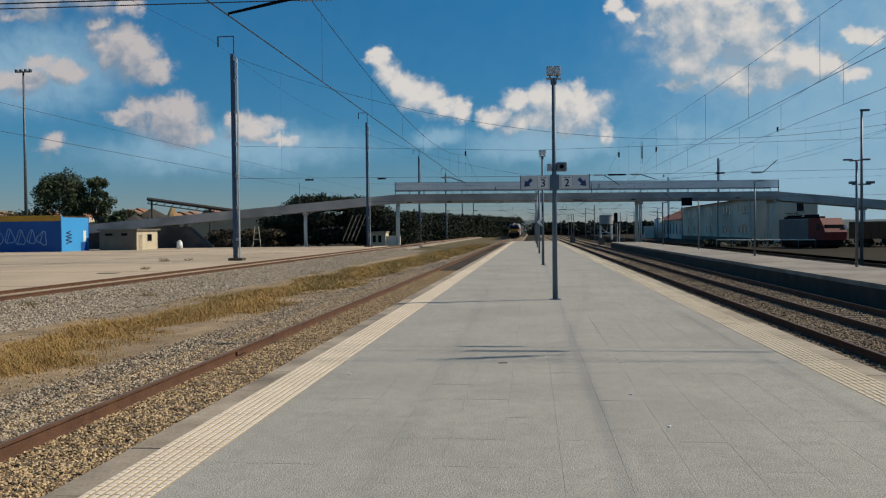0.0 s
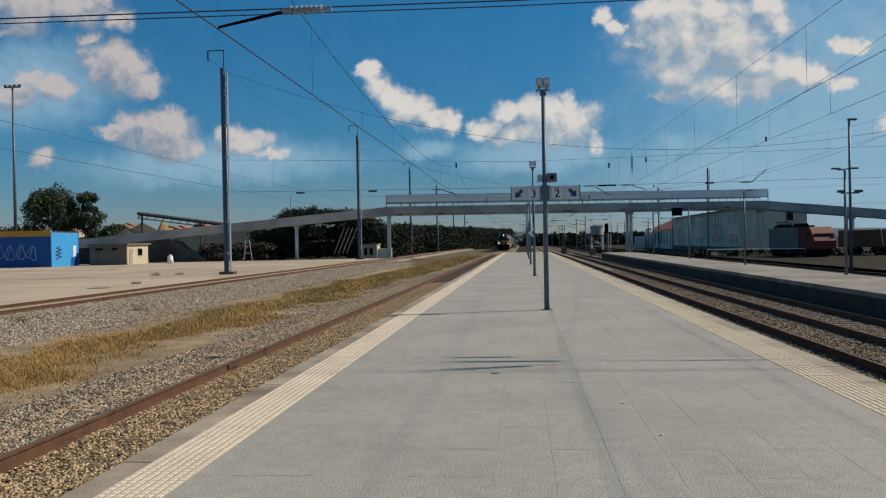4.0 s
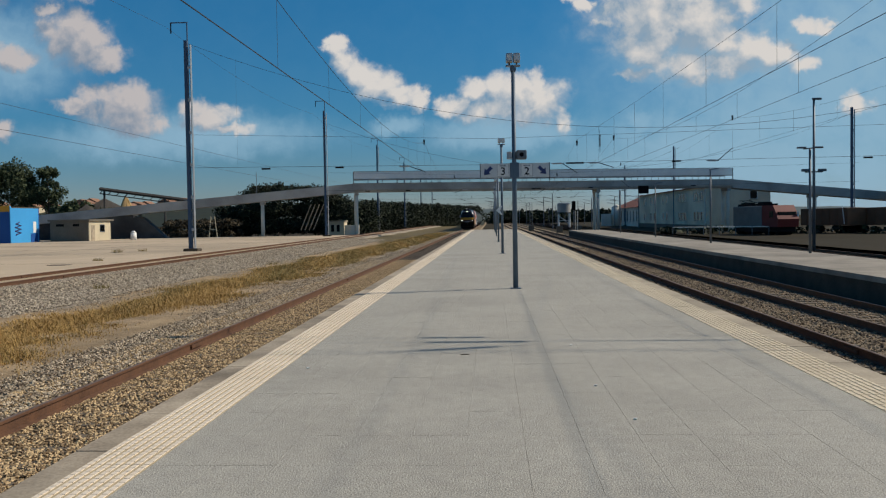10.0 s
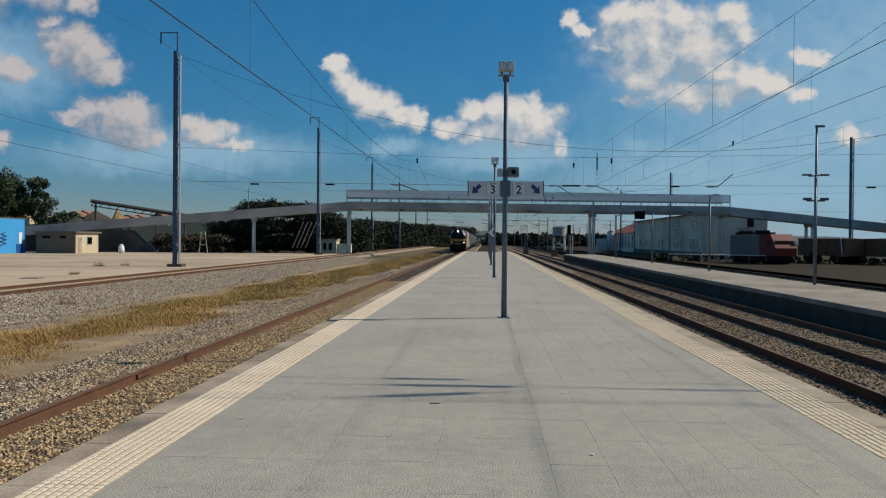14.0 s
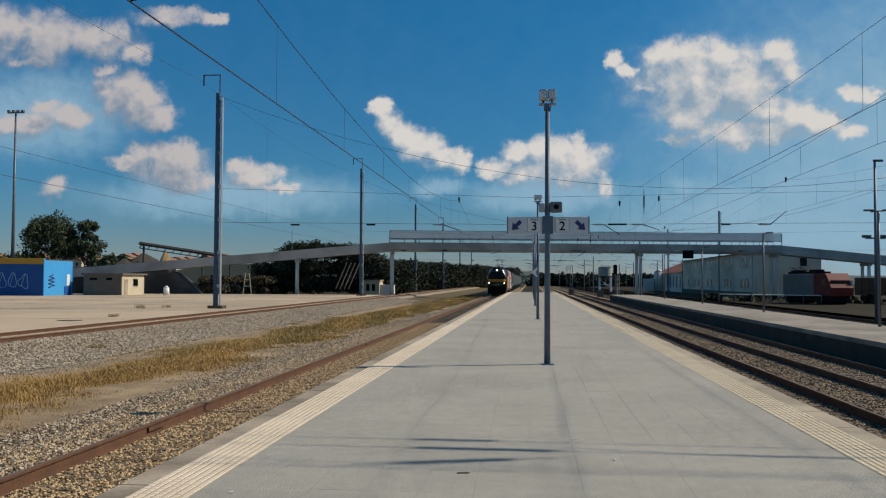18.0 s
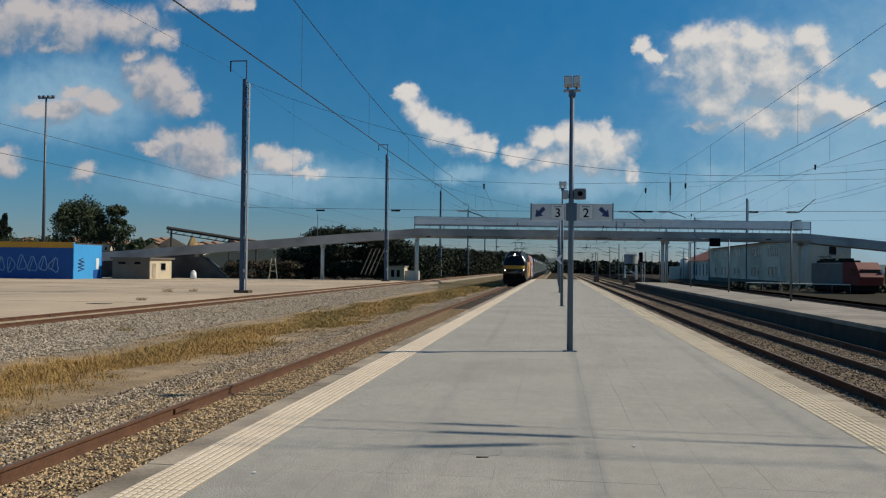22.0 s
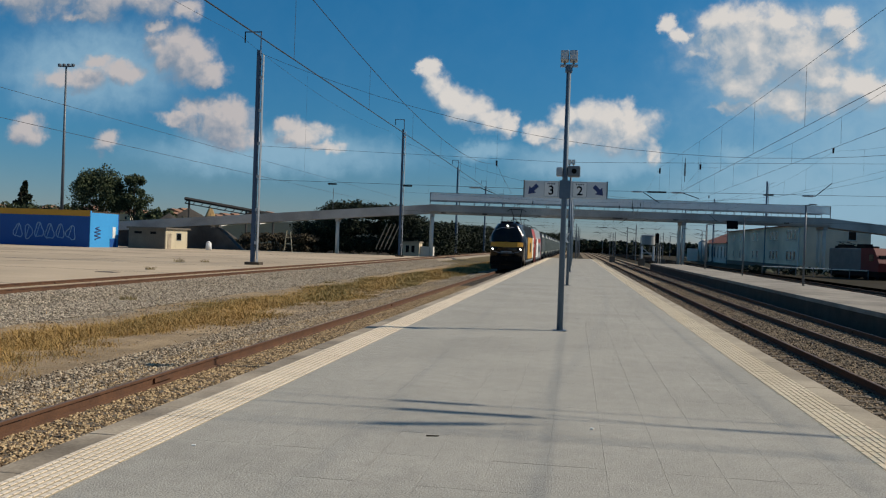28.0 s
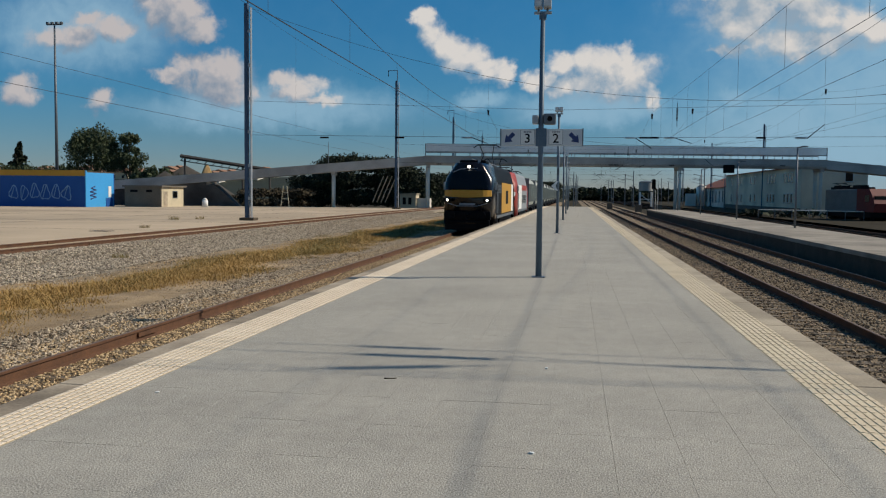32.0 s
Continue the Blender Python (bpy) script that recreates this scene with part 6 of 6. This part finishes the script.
            part("side_stripe", B((xs - 0.012, xs + 0.012, 8.1, 15.8, 2.62, 3.1), bevel=0.01), M["red"], e, "red stripe below the roof")
            part("grille", B(*[(xs - 0.015, xs + 0.015, 9.0, 15.0, 1.5 + k * 0.09, 1.54 + k * 0.09) for k in range(8)]), M["black"], e)
        part("sill_line", B((xs - 0.02, xs + 0.02, 3.3, L - 2.7, 0.78, 0.95)), M["grey_steel"], e)
        for k in range(7):
            part("underfloor_box", B((s * 0.85, s * 1.36, 6.2 + k * 1.05, 7.05 + k * 1.05, 0.32, 0.78), bevel=0.03), M["black"], e)
    # roof gear
    part("roof_cooler", B((-0.8, 0.8, 2.5, 4.3, 4.1, 4.30), bevel=0.08), M["black"], e)
    for k in range(4):
        part("roof_hatch", B((-0.75, 0.75, 5.0 + k * 1.5, 6.2 + k * 1.5, 4.13, 4.24), bevel=0.03), M["grey_steel"], e)
    part("roof_busbar", R(((-0.35, 5, 4.45), (-0.35, L - 3, 4.45), 0.025, 0.025, 6)), M["galv"], e)
    for k in range(5):
        part("roof_insulator", R(((-0.35, 5.2 + k * 2.6, 4.2), (-0.35, 5.2 + k * 2.6, 4.44), 0.07, 0.05, 10)), M["brown"], e)
    part("horn", R(((0.5, 1.5, 4.2), (0.5, 2.0, 4.22), 0.09, 0.03, 8)), M["galv"], e)
    if first:
        pantograph(e, 11.2, 5.72)
        pantograph(e, 17.3, 5.0)
    else:
        pantograph(e, 3.2, 4.55)
        pantograph(e, 16.0, 4.55)
    for y in (3.9, L - 3.9):
        bogie(e, y, wheels)
    return e, L, wheels


def wagon():
    """Covered hopper with pressed ribs and a rounded roof."""
    e = thing("goods_wagon", "pale grey-green covered hopper wagon with ribbed sides", "wagon", T3, 0, RAIL3, group="train wagons")
    L, wheels = 14.6, []
    prof = [(-1.2, 1.1), (1.2, 1.1), (1.44, 1.6), (1.44, 3.3), (1.15, 3.85), (0.5, 4.12), (-0.5, 4.12), (-1.15, 3.85), (-1.44, 3.3), (-1.44, 1.6)]
    bm = bmesh.new()
    prism(bm, prof, 0.9, L - 0.9)
    part("body", bm, M["wagon"], e)
    for k in range(9):
        y = 1.0 + k * (L - 2.2) / 8
        for s in (-1, 1):
            part("side_rib", B((s * 1.44, s * 1.53, y, y + 0.14, 1.5, 3.4)), M["wagon"], e)
    part("end_frame", B((-1.42, 1.42, 0.78, 0.895, 1.0, 3.95), bevel=0.02), M["grey_steel"], e)
    part("end_frame", B((-1.42, 1.42, L - 0.895, L - 0.78, 1.0, 3.95), bevel=0.02), M["grey_steel"], e)
    part("underframe", B((-1.25, 1.25, 0.25, L - 0.25, 0.85, 1.09)), M["black"], e)
    part("roof_walk", B((-0.3, 0.3, 0.9, L - 0.9, 4.13, 4.2)), M["grey_steel"], e)
    for k in range(4):
        part("roof_hatch", R(((0, 2.4 + k * 3.2, 4.2), (0, 2.4 + k * 3.2, 4.3), 0.42, 0.4, 14)), M["wagon"], e)
    part("ladder", R(((1.3, 0.7, 1.0), (1.2, 0.7, 3.9), 0.03, 0.03, 5), ((0.9, 0.7, 1.0), (0.85, 0.7, 3.9), 0.03, 0.03, 5)), M["grey_steel"], e)
    for y in (0.25, L - 0.25):
        d = -1 if y < 1 else 1
        for x in (-0.88, 0.88):
            part("buffer", R(((x, y, 1.0), (x, y + d * 0.4, 1.0), 0.1, 0.2, 10)), M["black"], e)
    for y in (2.2, L - 2.2):
        bogie(e, y, wheels, r=0.46)
    return e, L, wheels


def train():
    at = 0.0
    for first in (True, False):
        e, L, wheels = engine(first)
        TRAIN.append((e, at, wheels))
        at += L + 0.6
    w, L, wheels = wagon()
    for k in range(13):
        c = w if k == 0 else copy_thing(w, w.matrix_basis.copy())
        TRAIN.append((c, at, wheels if k == 0 else []))
        at += L + 0.7


def front(t):
    return FRONT_AT_END + SPEED * (32.0 - t)


# ---- paving, last ----


def block(x0, x1, y0, y1, z0, z1):
    return [(x0, y0, z0), (x1, y0, z0), (x1, y1, z0), (x0, y1, z0), (x0, y0, z1), (x1, y0, z1), (x1, y1, z1), (x0, y1, z1)]


BLOCK_F = [(4, 5, 6, 7), (0, 1, 5, 4), (1, 2, 6, 5), (2, 3, 7, 6), (3, 0, 4, 7)]


def many(name, blocks_, material, label, category, parent=None):
    v, f = [], []
    for b in blocks_:
        n = len(v)
        v += block(*b)
        f += [tuple(n + i for i in q) for q in BLOCK_F]
    o = raw(name, v, f, material, parent)
    return tagged(o, label, category, kind="stuff")


def paving():
    field = tagged(new("platform_paving"), "grey granite-chip paving slabs of the platform", "paving", kind="structure")
    r = random.Random(2)
    x0, x1, n = STRIP_L[1], STRIP_R[0], 13
    w = (x1 - x0) / n
    d = 0.8
    me = mesh_of("slab", B((0.0006, w - 0.0006, 0.0006, d - 0.0006, -0.05, 0.0)), M["paving"])
    far = []
    for j in range(-40, int(END_Y / d)):
        for i in range(n):
            x, y = x0 + i * w, j * d
            if 3.9 <= y < 20.5:
                o = new("slab", me)
                o.parent = field
                o.location = (x, y, r.uniform(-0.0003, 0.0003))
            else:
                k = r.uniform(-0.0003, 0.0003)
                far.append((x + 0.0006, x + w - 0.0006, y + 0.0006, y + d - 0.0006, -0.05, k))
    many("far_slabs", far, M["paving"], "", "", field)
    # tactile strips: ribbed tiles
    for nm, (a, b) in (("tactile_strip_left", STRIP_L), ("tactile_strip_right", STRIP_R)):
        st = tagged(new(nm), "cream ribbed tactile warning strip", "tactile strip", kind="structure")
        w = b - a
        bars = [(0.002, w - 0.002, 0.002, 0.398, -0.05, 0.0)]
        for k in range(7):
            xc = (k + 0.5) * w / 7
            cells = 5 if a < 0 else 2
            for h in range(cells):
                bars.append((xc - 0.018, xc + 0.018, (h + 0.06) * 0.4 / cells, (h + 0.94) * 0.4 / cells, -0.001, 0.006))
        v, f = [], []
        for q in bars:
            m = len(v)
            v += block(*q)
            f += [tuple(m + i for i in z) for z in BLOCK_F]
        me = bpy.data.meshes.new("tactile_tile")
        me.from_pydata(v, [], f)
        me.materials.append(M["tactile" if a < 0 else "tactile_dusty"])
        me.materials.append(M["tactile_base" if a < 0 else "tactile_dusty"])
        for q in me.polygons[:5]:
            q.material_index = 1
        rest, plates = [], []
        for j in range(-20, int(END_Y / 0.4)):
            y = j * 0.4
            if 3.0 <= y < 47:
                o = new("tactile_tile", me)
                o.parent, o.location = st, (a, y, r.uniform(-0.001, 0.002))
            elif j >= 0:
                plates.append((a + 0.002, b - 0.002, y + 0.002, y + 0.398, -0.05, 0.0))
                for k in range(7):
                    xc = a + (k + 0.5) * w / 7
                    rest.append((xc - 0.016, xc + 0.016, y + 0.012, y + 0.388, -0.001, 0.006))
            else:
                plates.append((a + 0.002, b - 0.002, y + 0.002, y + 0.398, -0.05, 0.0))
        many("far_plates", plates, M["tactile_base" if a < 0 else "tactile_dusty"], "", "", st)
        many("far_tiles", rest, M["tactile" if a < 0 else "tactile_dusty"], "", "", st)
    # coping slabs
    for nm, a, b, cm in (("platform_coping_left", EDGE_L, STRIP_L[0], "coping"), ("platform_coping_right", STRIP_R[1], EDGE_R, "coping_pale")):
        cp = tagged(new(nm), "worn stained concrete coping slabs along the platform edge", "coping", kind="structure")
        me = mesh_of("coping_slab", B((0.002, b - a - 0.002, 0.004, 1.196, -0.20, -0.004), bevel=0.012), M[cm])
        rest = []
        for j in range(-25, int(END_Y / 1.2)):
            y = j * 1.2
            if 2 <= y < 60:
                o = new("coping_slab", me)
                o.parent, o.location = cp, (a, y, r.uniform(-0.006, 0.002))
            else:
                rest.append((a + 0.002, b - 0.002, y + 0.004, y + 1.196, -0.20, -0.004))
        many("far_coping", rest, M[cm], "", "", cp)


def litter():
    r = random.Random(9)
    l = thing("leaf_scrap", "small dark scrap lying on the paving", "scrap", -0.27, 10.28, 0.0, rz=8)
    bm = bmesh.new()
    rod(bm, (-0.06, 0, 0.006), (0.05, 0.01, 0.007), 0.007, 0.003, 6)
    rod(bm, (0.0, 0.005, 0.006), (0.035, -0.015, 0.006), 0.005, 0.002, 5)
    part("scrap", bm, M["bark"], l)
    for x, y in ((1.06, 11.0), (1.2, 6.9), (-2.0, 9.4), (1.05, 8.3)):
        s = thing("pale_scrap", "tiny pale crumb of litter on the paving", "litter", x, y, 0.0, rz=r.uniform(0, 180), group="litter")
        part("crumb", B((-0.016, 0.016, -0.012, 0.012, 0.001, 0.012), bevel=0.003), M["white"], s)


def motions():
    ts = [0, 0.2, 0.5] + list(range(1, 32)) + [31.5, 31.8, 32]
    for e, back, wheels in TRAIN:
        walk(e, [(t, pose(T3, front(t) + back, RAIL3)) for t in ts])
    for e, back, wheels in TRAIN[:3]:
        for w, yy, r in wheels:
            rows = []
            for k in range(321):
                turn = math.degrees(SPEED * k * 0.1 / r)
                rows.append((k * 0.1, pose(0, yy, r, turn % 360)))
            walk(w, rows)


structure()
tracks()
sign_post()
post = plain_post()
for yy in (60.4, 80.3, 100.2, 119.8):
    copy_thing(post, pose(0.60, yy, 0))
lone_sign()
for x, y, h, double in ((14.6, 40.3, 4.75, True), (14.3, 57.0, 4.75, False), (14.3, 75.8, 4.6, False), (14.3, 96.0, 4.6, False), (14.3, 116.0, 4.6, False)):
    side_post(x, y, h, double)
slim_lamp(21.95, 60, GROUND, 10.3)
tall_lamp(-82.8, 135, YARD, 28.9)
masts()
catenary()
far_line()
bridge()
blue_building()
yard_hut()
depot()
parked_engine()
far_things()
town()
planting()
ground_cover()
train()
litter()
paving()
motions()
